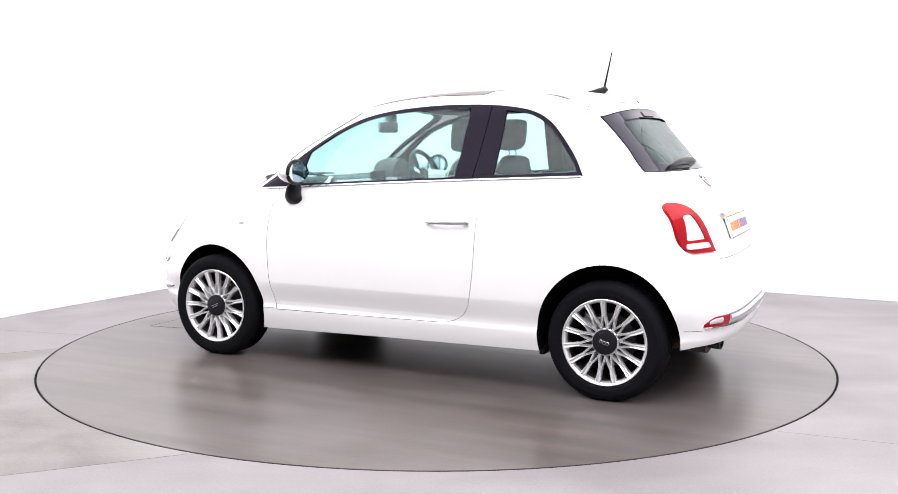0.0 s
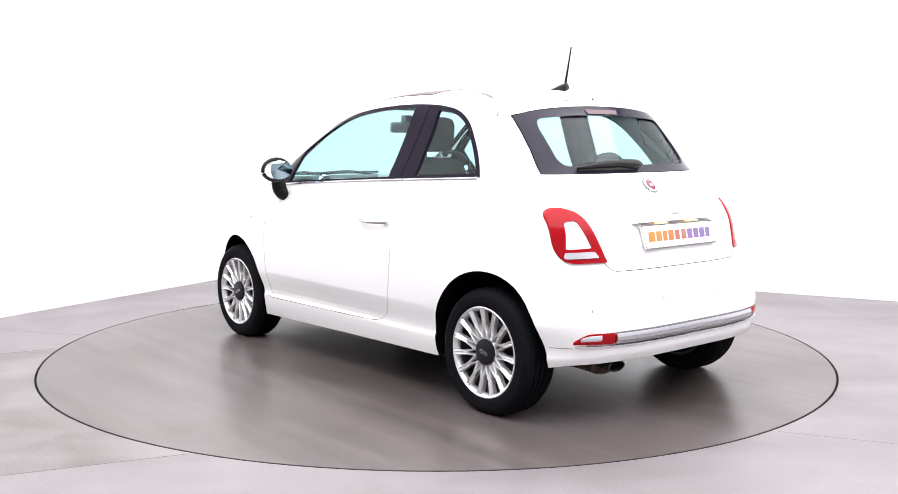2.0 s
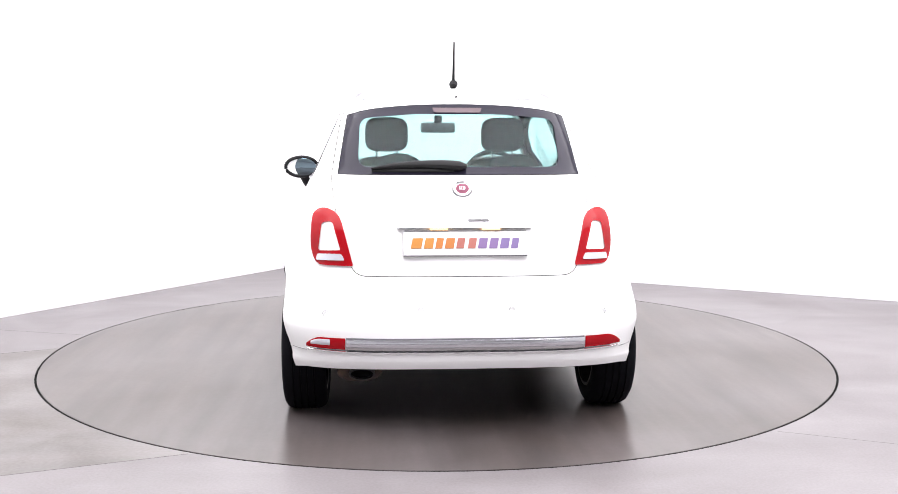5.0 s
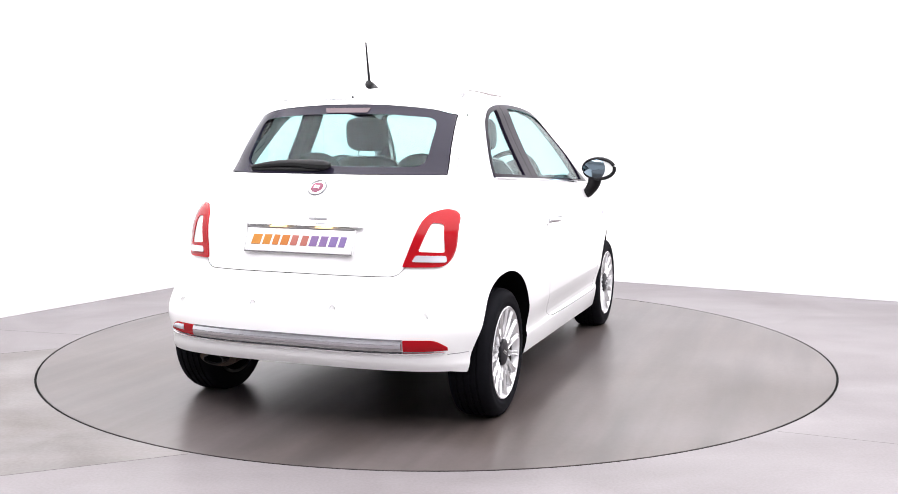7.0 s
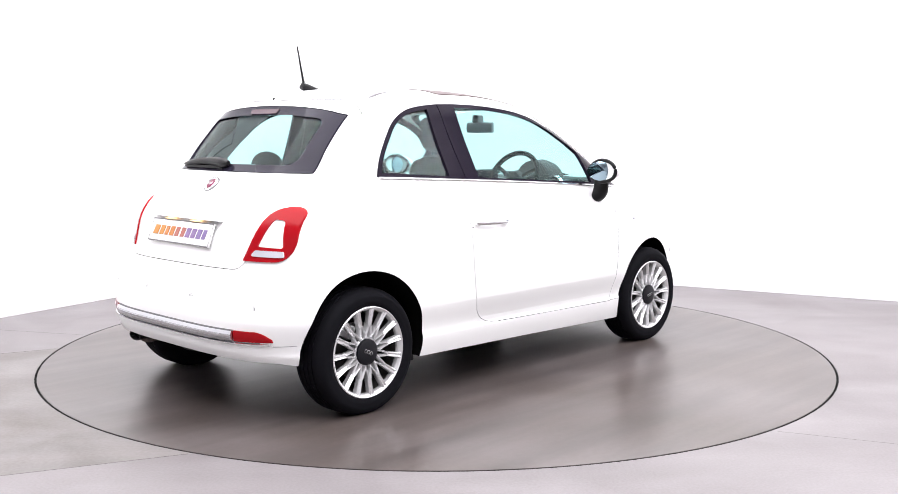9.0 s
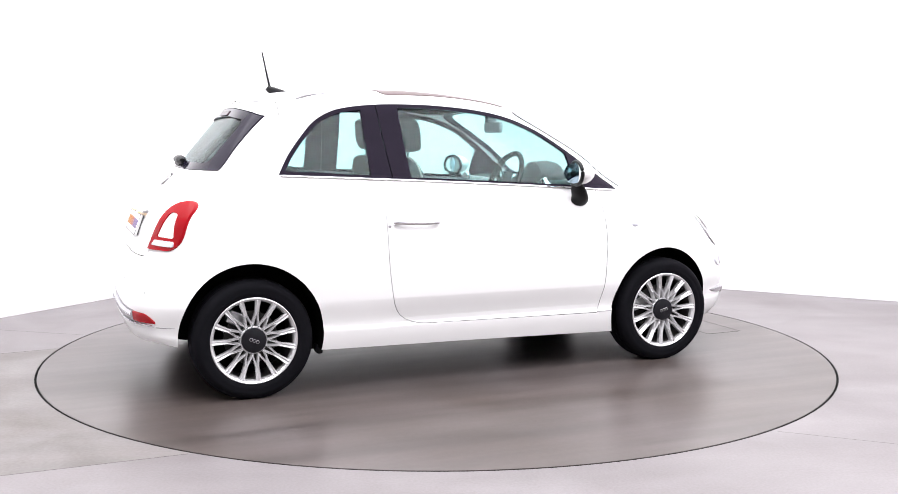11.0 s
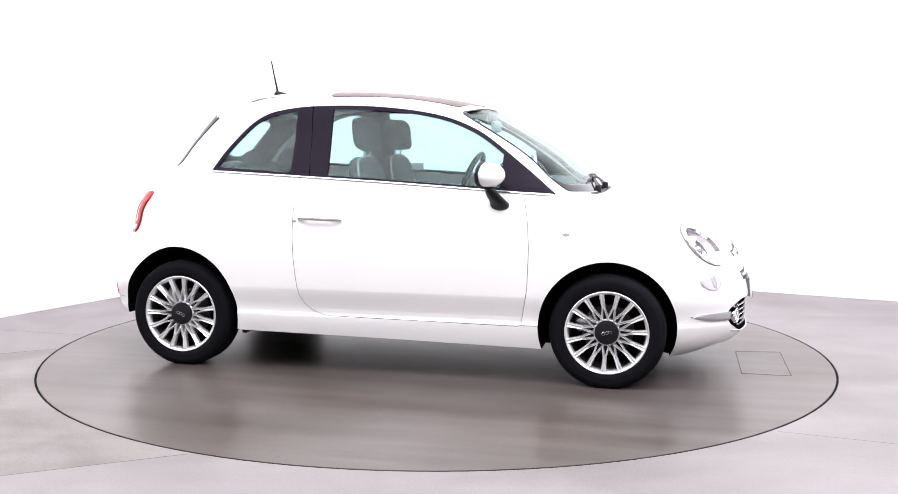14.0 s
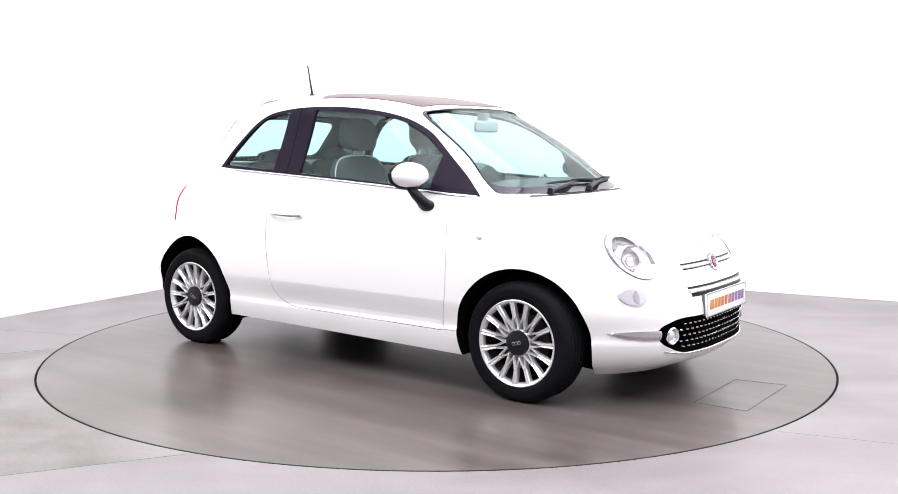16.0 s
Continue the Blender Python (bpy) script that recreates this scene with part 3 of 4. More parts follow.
pane_b = cut(PANE, prism(grow(quarter_pane, 0.004), "Y", 0.3, 1.1), "INTERSECT")


def side_point(x, z, s, out=0.0):
    return Vector((x, s * (half_width(x, z) + out), z))


for k, s in enumerate((1, -1)):
    part("window_frame", on_side(frame_a, s), M_BLACKGLOSS, door[k], "gloss black window frame and mirror corner")
    clear(part("window_pane", on_side(pane_a, s), M_GLASS, door[k], "green-tinted side window"))
    quarter = part("quarter_window", on_side(frame_b, s), M_BLACKGLOSS, car, "gloss black quarter window surround")
    clear(part("window_pane", on_side(pane_b, s), M_GLASS, quarter, "green-tinted quarter window"))
    # chrome strip along the belt, in two lengths
    belt = lambda x: 1.0535 - 0.1005 * (x + 0.985) / 1.852 - 0.004 + 0.006 * math.sin(math.pi * (x + 0.985) / 1.852)
    for x0, x1, owner in ((-0.99, -0.462, quarter), (-0.456, 0.866, door[k])):
        line = [side_point(x0 + (x1 - x0) * i / 24, belt(x0 + (x1 - x0) * i / 24), s, 0.002) for i in range(25)]
        part("belt_strip", tube(line, 0.0065, 8, flat=1.0), M_CHROME, owner, "thin chrome belt strip")
    # door handle: a chrome bar on two feet
    line = [side_point(-0.455 + 0.238 * i / 12, 0.818 - 0.006 * i / 12, s, 0.012 + 0.02 * math.sin(math.pi * i / 12)) for i in range(13)]
    handle = part("handle", tube(line, [0.006] + [0.0095] * 11 + [0.006], 10, flat=1.25), M_CHROME, door[k], "chrome pull handle")
    for x in (-0.44, -0.232):
        part("handle_foot", box(0.034, 0.03, 0.026, side_point(x, 0.815, s, 0.004), 0.008), M_CHROME, door[k])
    part("lock", spin_profile([(0.0, 0.003), (0.008, 0.002), (0.010, -0.004)], 16, m=Matrix.Translation(side_point(-0.475, 0.80, s, 0.002)) @ Matrix.Diagonal((1, s, 1, 1))), M_CHROME, door[k]) if s < 0 else None
    # side repeater
    p = side_point(0.942, 0.763, s)
    part("side_repeater", spin_profile([(0.0, 0.006), (0.010, 0.005), (0.015, 0.0), (0.015, -0.006)], 20, m=Matrix.Translation(p) @ Matrix.Diagonal((1.3, s, 0.8, 1))), M_CLEARLAMP, car, "small clear side repeater lamp")

# rear window, high brake lamp, windscreen and roof pane
rear_frame = cut(cut(SKIN, prism(grow(REAR_GLASS, -0.003), "X", -2.0, -0.8), "INTERSECT"), prism(REAR_CLEAR, "X", -2.1, -0.7))
part("window_frame", rear_frame, M_FRIT, tailgate, "dark printed border of the rear window")
clear(part("rear_window", cut(PANE, prism(grow(REAR_CLEAR, 0.006), "X", -2.0, -0.8), "INTERSECT"), M_SCREENGLASS, tailgate, "green-tinted rear window"))
part("brake_lamp", cut(PROUD, prism(round_poly([(0.115, 1.372), (0.105, 1.350), (-0.105, 1.350), (-0.115, 1.372)], 0.006), "X", -2.0, -0.9), "INTERSECT"), M_DULLRED, tailgate, "dull red high brake lamp")
screen_frame = cut(cut(SKIN, prism(grow(SCREEN, -0.003), "X", 0.22, 1.5), "INTERSECT"), prism(SCREEN_CLEAR, "X", 0.1, 1.6))
windscreen = part("windscreen", cut(PANE, prism(grow(SCREEN_CLEAR, 0.006), "X", 0.22, 1.5), "INTERSECT"), M_SCREENGLASS, car, "green-tinted windscreen")
clear(windscreen)
part("border", screen_frame, M_FRIT, windscreen, "dark printed windscreen border")
part("roof_pane", cut(SKIN, prism(grow(ROOF_PANE, -0.004), "Z", 1.3, 1.6), "INTERSECT"), M_ROOFGLASS, car, "brown-tinted glass roof panel")
for s in (1, -1):
    line = [(x, s * (0.417 + 0.05 * ((x + 0.55) / -0.3) ** 2), 0) for x in (-0.66, -0.70, -0.74, -0.78, -0.82, -0.86)]
    line = [(x, y, next(z for z in np.arange(1.489, 1.30, -0.001) if half_width(x, float(z)) >= abs(y)) + 0.002) for x, y, _ in line]
    part("roof_trim", tube(line, [0.0015, 0.003, 0.005, 0.008, 0.012, 0.005], 8, flat=0.6), M_GREYTRIM, car, "grey roof channel trim")

# lamps
for s in (1, -1):
    ys = lambda poly: [(y * s, z) for y, z in poly]
    # headlamp: cover, chrome ring, bowl, projector
    y, z, ry, rz = LAMP
    ring = cut(cut(PROUD, prism(ellipse(y * s, z, ry + 0.003, rz + 0.003), "X", 1.3, 2.0), "INTERSECT"), prism(ellipse(y * s, z, ry - 0.005, rz - 0.005), "X", 1.2, 2.1))
    lamp = part("headlamp", ring, M_CHROME, car, "round headlamp with chrome ring and clear cover")
    seam = cut(cut(SKIN, prism(ellipse(y * s, z, ry + 0.0065, rz + 0.0065), "X", 1.3, 2.0), "INTERSECT"), prism(ellipse(y * s, z, ry + 0.0032, rz + 0.0032), "X", 1.2, 2.1))
    part("gasket", seam, M_GREYTRIM, lamp, "fine grey seam round the lamp")
    clear(part("cover", cut(PANE, prism(ellipse(y * s, z, ry - 0.004, rz - 0.004), "X", 1.3, 2.0), "INTERSECT"), M_CLEARGLASS, lamp, "clear lamp cover"))
    aim = Vector((0.86, s * 0.42, 0.28)).normalized()
    at = Vector((1.603, s * 0.500, 0.674))
    turn = Matrix.Translation(at) @ aim.to_track_quat("Z", "Y").to_matrix().to_4x4()
    part("bowl", spin_profile([(0.0, -0.05), (0.03, -0.046), (0.052, -0.030), (0.066, -0.008), (0.070, 0.0), (0.075, -0.006), (0.105, -0.042), (0.112, -0.060)], 40, "Z", m=turn), M_LAMPBOWL, lamp, "bright reflector bowl")
    low = turn
    part("projector", spin_profile([(0.0, -0.004), (0.014, -0.008), (0.024, -0.018), (0.027, -0.03), (0.034, -0.03), (0.036, -0.05)], 32, "Z", m=low), M_LAMPBOWL, lamp, "projector lens in a chrome collar")
    part("collar", spin_profile([(0.040, -0.040), (0.046, -0.022), (0.049, -0.022), (0.051, -0.040)], 36, "Z", m=low), M_GREYTRIM, lamp, "grey collar")
    y, z, ry, rz = DAYLAMP
    day = part("daytime_lamp", cut(PROUD, prism(ellipse(y * s, z, ry, rz), "X", 1.3, 2.0), "INTERSECT"), M_CLEARLAMP, car, "small round clear daytime lamp")
    bm = bmesh.new()
    bm.from_mesh(cut(PROUD, prism(ellipse(y * s - 0.006 * s, z, 0.009, 0.030), "X", 1.3, 2.0), "INTERSECT"))
    bmesh.ops.translate(bm, verts=bm.verts, vec=(0.002, s * 0.001, 0.0))
    part("facet", bm, M_LAMPBOWL, day, "bluish facet in the lamp")
    # tail lamp: red ring round a body-coloured middle, clear strip below
    red = cut(cut(PROUD, prism(ys(TAIL_LAMP), "X", -2.0, -1.1), "INTERSECT"), prism(ys(TAIL_HOLE), "X", -2.1, -1.0))
    lamp = part("tail_lamp", red, M_REDLAMP, car, "red ring-shaped tail lamp with white middle")
    part("middle", cut(SKIN, prism(ys(grow(TAIL_HOLE, 0.003)), "X", -2.0, -1.2), "INTERSECT"), M_PAINT, lamp, "white painted middle of the lamp")
    strip = round_poly([(0.622, 0.745), (0.516, 0.750), (0.502, 0.724), (0.628, 0.718)], 0.008)
    bm = bmesh.new()
    bm.from_mesh(cut(PROUD, prism(ys(strip), "X", -2.0, -1.2), "INTERSECT"))
    bmesh.ops.translate(bm, verts=bm.verts, vec=(-0.004, s * 0.002, 0.0))
    part("clear_strip", bm, M_CLEARLAMP, lamp, "clear reversing strip")

# ---- rear bumper trim ----
def tail_strip(z0, z1, y0, y1, out, n=32, thick=0.012):
    """A band across the tail between two heights, proud by out."""
    bm = bmesh.new()
    rows = []
    for k in range(n + 1):
        y = y0 + (y1 - y0) * k / n
        za, zb = (z0(y), z1(y)) if callable(z0) else (z0, z1)
        rows.append([bm.verts.new((tail_x(y, zz) - o, y, zz)) for zz, o in ((za, -thick), (za, out * 0.6), (za * 0.7 + zb * 0.3, out), (za * 0.3 + zb * 0.7, out), (zb, out * 0.6), (zb, -thick))])
    for a, b in zip(rows, rows[1:]):
        for i in range(6):
            bm.faces.new((a[i], a[(i + 1) % 6], b[(i + 1) % 6], b[i]))
    bm.faces.new(rows[0][::-1])
    bm.faces.new(rows[-1])
    bmesh.ops.recalc_face_normals(bm, faces=bm.faces)
    return bm


def nose_strip(z0, z1, y0, y1, out, n=32, thick=0.012):
    """A band across the nose between two heights, proud by out."""
    bm = bmesh.new()
    rows = []
    for k in range(n + 1):
        y = y0 + (y1 - y0) * k / n
        za, zb = (z0(y), z1(y)) if callable(z0) else (z0, z1)
        rows.append([bm.verts.new((nose_x(y, zz) + o, y, zz)) for zz, o in ((za, -thick), (za, out * 0.6), (za * 0.7 + zb * 0.3, out), (za * 0.3 + zb * 0.7, out), (zb, out * 0.6), (zb, -thick))])
    for a, b in zip(rows, rows[1:]):
        for i in range(6):
            bm.faces.new((a[i], a[(i + 1) % 6], b[(i + 1) % 6], b[i]))
    bm.faces.new(rows[0][::-1])
    bm.faces.new(rows[-1])
    bmesh.ops.recalc_face_normals(bm, faces=bm.faces)
    return bm


rear_trim = part("rear_bumper_trim", tail_strip(0.364, 0.408, -0.498, 0.498, 0.016), M_BRUSHED, car, "brushed chrome strip across the rear bumper")
part("upper_edge", tail_strip(0.408, 0.413, -0.498, 0.498, 0.001), M_GREYTRIM, rear_trim, "dark upper edge")
for z in (0.376, 0.391):
    part("trim_groove", tail_strip(z, z + 0.0028, -0.497, 0.497, 0.0172), M_GREYTRIM, rear_trim, "dark groove in the chrome")
part("lip", tail_strip(lambda y: 0.349 + 0.02 * abs(y) ** 4, lambda y: 0.357 + 0.02 * abs(y) ** 4, -0.66, 0.66, 0.010, 40), M_CHROME, rear_trim, "bright chrome lip")
part("lip_groove", tail_strip(lambda y: 0.3575 + 0.02 * abs(y) ** 4, lambda y: 0.3605 + 0.02 * abs(y) ** 4, -0.62, 0.62, 0.004, 40), M_GREYTRIM, rear_trim)
for s in (1, -1):
    a = lambda y: 0.362 + 0.02 * abs(y) ** 4
    b = lambda y: 0.411 - 0.04 * max(0, (abs(y) - 0.60) / 0.075) ** 2
    y0, y1 = sorted((s * 0.502, s * 0.668))
    if s < 0:
        part("rear_reflector", tail_strip(a, b, y0, y1, 0.006, 16), M_REDLAMP, car, "red bumper lamp")
    else:
        fog = part("rear_reflector", tail_strip(a, b, y0, y1, 0.006, 16), M_REDLAMP, car, "red and clear bumper lamp")
        part("clear_lens", tail_strip(lambda y: 0.378, lambda y: 0.404 - 0.03 * max(0, (abs(y) - 0.60) / 0.075) ** 2, 0.565, 0.648, 0.009, 10), M_CLEARLAMP, fog, "clear lens")
    for y, z in ((0.584, 0.509), (0.19, 0.527)):
        m = Matrix.Translation((tail_x(y, z), s * y, z)) @ Matrix.Rotation(radians(-90), 4, "Y")
        part("parking_sensor", spin_profile([(0.0, 0.001), (0.009, 0.001), (0.0105, -0.001), (0.011, -0.006)], 20, "Z", m=m), M_PAINT, car)
        part("sensor_ring", tube([m @ Vector((0.0118 * math.cos(a), 0.0118 * math.sin(a), 0.0)) for a in np.linspace(0, 2 * math.pi, 21)[:-1]], 0.0009, 5, closed=True), M_GREYTRIM, car, "fine grey ring round a parking sensor")

# seam between the rear bumper and its lower lip, from the trim's end round to the wheel arch
for s in (1, -1):
    line = [Vector((tail_x(y, 0.345), s * y, 0.345 + 0.02 * y ** 4)) for y in np.linspace(0.665, 0.79, 26)]
    line = [p for p in line if p.x < -1.505]
    part("bumper_seam", tube(line, 0.0018, 5), M_GREYTRIM, car, "fine seam across the bumper corner")
    part("sill_seam", tube([side_point(x, 0.2955, s, 0.0) for x in np.linspace(0.722, 0.806, 5)], 0.0014, 5), M_GREYTRIM, car, "fine seam before the door")

# number plates: white board, rim, blocks of colour where the dealer's words stand
def plate(front):
    x = -1.614 if not front else 1.866
    z, lean = (0.796, -20) if not front else (0.455, -4)
    m = pose(x, 0, z, 0, lean, 0 if front else 180)
    board = part("number_plate", box(0.012, 0.52, 0.112, (0, 0, 0), 0.004), M_PLATE, car, "white plate with orange and purple lettering", m=m)
    part("plate_rim", tube([(0.005, -0.257, -0.053), (0.005, 0.257, -0.053), (0.005, 0.257, 0.053), (0.005, -0.257, 0.053)], 0.003, 6, closed=True), M_GREYTRIM, board)
    part("plate_holder", box(0.02, 0.50, 0.10, (-0.014, 0, 0), 0.004), M_GREYTRIM, board, "grey plate holder")
    # slanted blocks, one for each sign of the dealer's mark, orange then purple
    y0 = -0.228
    for k, w in enumerate((0.051, 0.044, 0.036, 0.044, 0.039, 0.039, 0.043, 0.042, 0.043, 0.036)):
        bm = box(0.002, w - 0.007, 0.045, (0.0072, y0 + w / 2, 0.0), 0.0007, 1)
        for v in bm.verts:
            v.co.y += 0.2 * v.co.z
        part("word_bar", bm, M_WORDS[min(k // 2, 4)], board)
        y0 += w + 0.0035 + (0.006 if k == 4 else 0)
    return board


plate(True)
plate(False)
bar = part("tailgate_handle", tail_strip(0.858, 0.872, -0.285, 0.285, 0.030, 24), M_CHROME, tailgate, "chrome handle bar over the plate")
for y in (-0.11, 0.11):
    part("plate_light", box(0.02, 0.075, 0.006, (tail_x(y, 0.85) - 0.018, y, 0.855), 0.002), M_WARMLAMP, tailgate, "small warm plate light")
script = part("script_badge", box(0.003, 0.09, 0.013, (tail_x(0.0, 0.888) - 0.002, -0.06, 0.888), 0.001), M_CHROME, tailgate, "small chrome badge strip")


def round_badge(m, owner, name="badge"):
    b = part(name, spin_profile([(0.0, 0.006), (0.030, 0.006), (0.034, 0.010), (0.039, 0.008), (0.041, 0.0)], 32, "Z", m=m), M_CHROME, owner, "round chrome badge with dark red field")
    part("field", spin_profile([(0.0, 0.0085), (0.024, 0.008), (0.029, 0.0062)], 28, "Z", m=m), M_BADGE, b, "dark red badge field")
    part("badge_seam", spin_profile([(0.040, 0.002), (0.0445, 0.003), (0.0455, -0.006)], 32, "Z", m=m), M_GREYTRIM, b)
    for dx in (-0.0105, -0.0035, 0.0035, 0.0105):
        part("badge_bar", box(0.0022, 0.017, 0.002, (dx, 0, 0.0088)), M_CHROME, b, m=m)
    return b


round_badge(Matrix.Translation((tail_x(0, 1.013), 0, 1.013)) @ Vector((-0.72, 0, 0.69)).to_track_quat("Z", "Y").to_matrix().to_4x4(), car)

# rear wiper on the window
wz = lambda y: 1.112 - 0.03 * max(0.0, y) + 0.012 * math.sin(max(0, min(1, y / 0.4)) * math.pi)
line = [(tail_x(y, wz(y)) - 0.028, y, wz(y)) for y in np.linspace(-0.025, 0.395, 15)]
wiper = part("rear_wiper", tube(line, [0.012, 0.026, 0.027, 0.026, 0.025, 0.023, 0.022, 0.021, 0.020, 0.019, 0.017, 0.015, 0.012, 0.009, 0.004], 10, flat=0.85), M_BLACK, car, "black rear wiper arm and blade")
part("blade", tube([(tail_x(y, 1.09) - 0.010, y, 1.092) for y in np.linspace(0.03, 0.39, 8)], 0.008, 6), M_BLACK, wiper)

# ---- nose ----
part("whisker_bar", nose_strip(0.627, 0.641, -0.315, 0.315, 0.010), M_CHROME, car, "chrome bar beside the front badge")
# shade along the chrome bar, laid on as two thin black strips
part("whisker_shadow", nose_strip(0.6425, 0.6490, -0.31, 0.31, 0.002), M_BLACK, car, "black strip over the chrome bar, in place of shade")
part("whisker_shadow", nose_strip(0.6215, 0.6255, -0.31, 0.31, 0.002), M_BLACK, car, "black strip under the chrome bar, in place of its shadow")
round_badge(Matrix.Translation((nose_x(0, 0.632) + 0.006, 0, 0.632)) @ Vector((0.93, 0, 0.37)).to_track_quat("Z", "Y").to_matrix().to_4x4() @ Matrix.Diagonal((1.05, 1.05, 1, 1)), car)
mid = part("nose_strip", nose_strip(0.520, 0.536, -0.335, 0.335, 0.010), M_CHROME, car, "chrome strip over the front plate")
part("groove", nose_strip(0.538, 0.5475, -0.335, 0.335, 0.002), M_BLACK, mid, "black groove")
part("groove", nose_strip(0.502, 0.518, -0.32, 0.32, 0.002), M_BLACK, mid, "black groove")
grille = part("grille", cut(cut(form(0.2, 0.9, 0.022), form(0.16, 0.95, 0.05)), prism(grow(GRILLE, 0.004), "X", 1.5, 2.1), "INTERSECT"), M_BLACK, car, "black lower grille with chrome studs")
for r in range(5):
    for c in range(-11, 12):
        y, z = (c + (r % 2) * 0.5) * 0.036, 0.272 + r * 0.027
        if abs(y) < 0.40 - (0.04 if r in (0, 4) else 0):
            part("stud", spin_profile([(0.0, 0.007), (0.0042, 0.004), (0.0055, -0.004)], 6, "Z", m=Matrix.Translation((nose_x(y, z) - 0.021, y, z)) @ Matrix.Rotation(radians(90), 4, "Y")), M_CHROME, grille)
for y in np.linspace(-0.46, 0.46, 47):
    for lean in (1, -1):
        part("mesh_wire", tube([(nose_x(y - 0.06 * lean, 0.26) - 0.021, y - 0.06 * lean, 0.26), (nose_x(y + 0.06 * lean, 0.40) - 0.021, y + 0.06 * lean, 0.40)], 0.0022, 4), M_UNDER, grille) if abs(y) < 0.36 and round(y * 100) % 4 == 0 else None
part("lower_rim", nose_strip(lambda y: 0.236 + 0.25 * max(0, abs(y) - 0.36) ** 1.2, lambda y: 0.243 + 0.25 * max(0, abs(y) - 0.36) ** 1.2, -0.47, 0.47, 0.006), M_CHROME, grille, "bright rim under the grille")
for s in (1, -1):
    y0, y1 = sorted((s * 0.505, s * 0.655))
    part("bumper_blade", nose_strip(lambda y: 0.318 + 0.026 * max(0, (abs(y) - 0.5) / 0.15) ** 4, lambda y: 0.362 - 0.010 * max(0, (abs(y) - 0.5) / 0.15) ** 4, y0, y1, 0.014, 20), M_BRUSHED, car, "brushed chrome blade beside the grille")
    m = Matrix.Translation((nose_x(0.445, 0.332) - 0.004, s * 0.445, 0.332)) @ Vector((0.90, s * 0.30, 0)).normalized().to_track_quat("Z", "Y").to_matrix().to_4x4()
    fog = part("fog_lamp", spin_profile([(0.026, -0.02), (0.030, 0.006), (0.036, 0.010), (0.041, 0.006), (0.043, -0.02)], 32, "Z", m=m), M_CHROME, car, "round fog lamp with chrome ring")
    part("lens", spin_profile([(0.0, 0.004), (0.018, 0.002), (0.028, -0.006), (0.028, -0.02)], 28, "Z", m=m), M_CLEARLAMP, fog, "clear lens")

# ---- door mirrors ----
def door_mirror(s):
    base = new("door_mirror")
    base.parent = car
    base["label"] = "white door mirror on a black stalk"
    bm = bmesh.new()
    bmesh.ops.create_uvsphere(bm, u_segments=28, v_segments=18, radius=1.0)
    for v in bm.verts:
        x, y, z = v.co
        # rounded shell, cut flat behind, flatter below
        x = max(x, -0.28)
        v.co = (0.562 + 0.078 * x, s * (0.846 + 0.100 * y), 1.050 + (0.064 if z > 0 else 0.058) * z)
        v.co.x -= 0.018 * y
    bmesh.ops.recalc_face_normals(bm, faces=bm.faces)
    part("housing", bm, M_PAINT, base, "white painted mirror shell")
    rim = [(0.539 - 0.018 * math.cos(a), s * (0.846 + 0.098 * math.cos(a)), 1.050 + 0.060 * math.sin(a)) for a in np.linspace(0, 2 * math.pi, 37)[:-1]]
    part("rim", tube(rim, 0.0105, 8, closed=True), M_BLACK, base, "black mirror rim")
    aim = Matrix.Translation((0.5335, s * 0.846, 1.050)) @ Vector((-1.0, s * 0.20, 0.0)).to_track_quat("Z", "Y").to_matrix().to_4x4()
    flat = Vector((-1.0, s * 0.20, 0.0)).to_track_quat("Z", "Y").to_matrix().to_4x4().inverted()
    across = (flat @ Vector((0, 1, 0))).to_3d()
    wide = (0.092, 0.055) if abs(across.x) > 0.5 else (0.055, 0.092)
    prof = [(r, 0.010 * (1 - r * r)) for r in (0.0, 0.2, 0.4, 0.6, 0.8, 1.0)] + [(1.0, -0.003)]
    part("mirror_glass", spin_profile(prof, 40, "Z", m=aim @ Matrix.Diagonal((*wide, 1, 1))), M_MIRROR, base, "blue-tinted convex mirror glass")
    stalk = [(0.555, s * 0.82, 1.005), (0.570, s * 0.815, 0.965), (0.595, s * 0.79, 0.925), (0.605, s * 0.765, 0.900), (0.606, s * 0.742, 0.896)]
    part("stalk", tube(spline(stalk, 5), [0.038 + 0.014 * k / 20 for k in range(21)], 16, flat=0.6), M_BLACK, base, "black mirror stalk")


both(door_mirror)

# ---- aerial, washer jet, fuel flap ----
aerial = part("aerial", tube([(-0.885, 0, 1.49), (-0.9, 0, 1.56), (-0.926, 0, 1.69)], [0.0075, 0.0055, 0.0035], 8), M_BLACK, car, "thin black roof aerial")
part("aerial_foot", tube([(-0.775, 0, 1.476), (-0.82, 0, 1.480), (-0.865, 0, 1.487), (-0.893, 0, 1.491), (-0.902, 0, 1.482)], [0.003, 0.011, 0.018, 0.021, 0.014], 10), M_BLACK, aerial, "black aerial foot")
part("washer_jet", spin_profile([(0.0, 0.008), (0.005, 0.006), (0.007, -0.004)], 12, "Z", m=Matrix.Translation((-1.074, 0, 1.422))), M_BLACK, car)
flap = [side_point(-1.24 + 0.075 * math.cos(a), 0.80 + 0.075 * math.sin(a), -1, 0.0) for a in np.linspace(0, 2 * math.pi, 49)[:-1]]
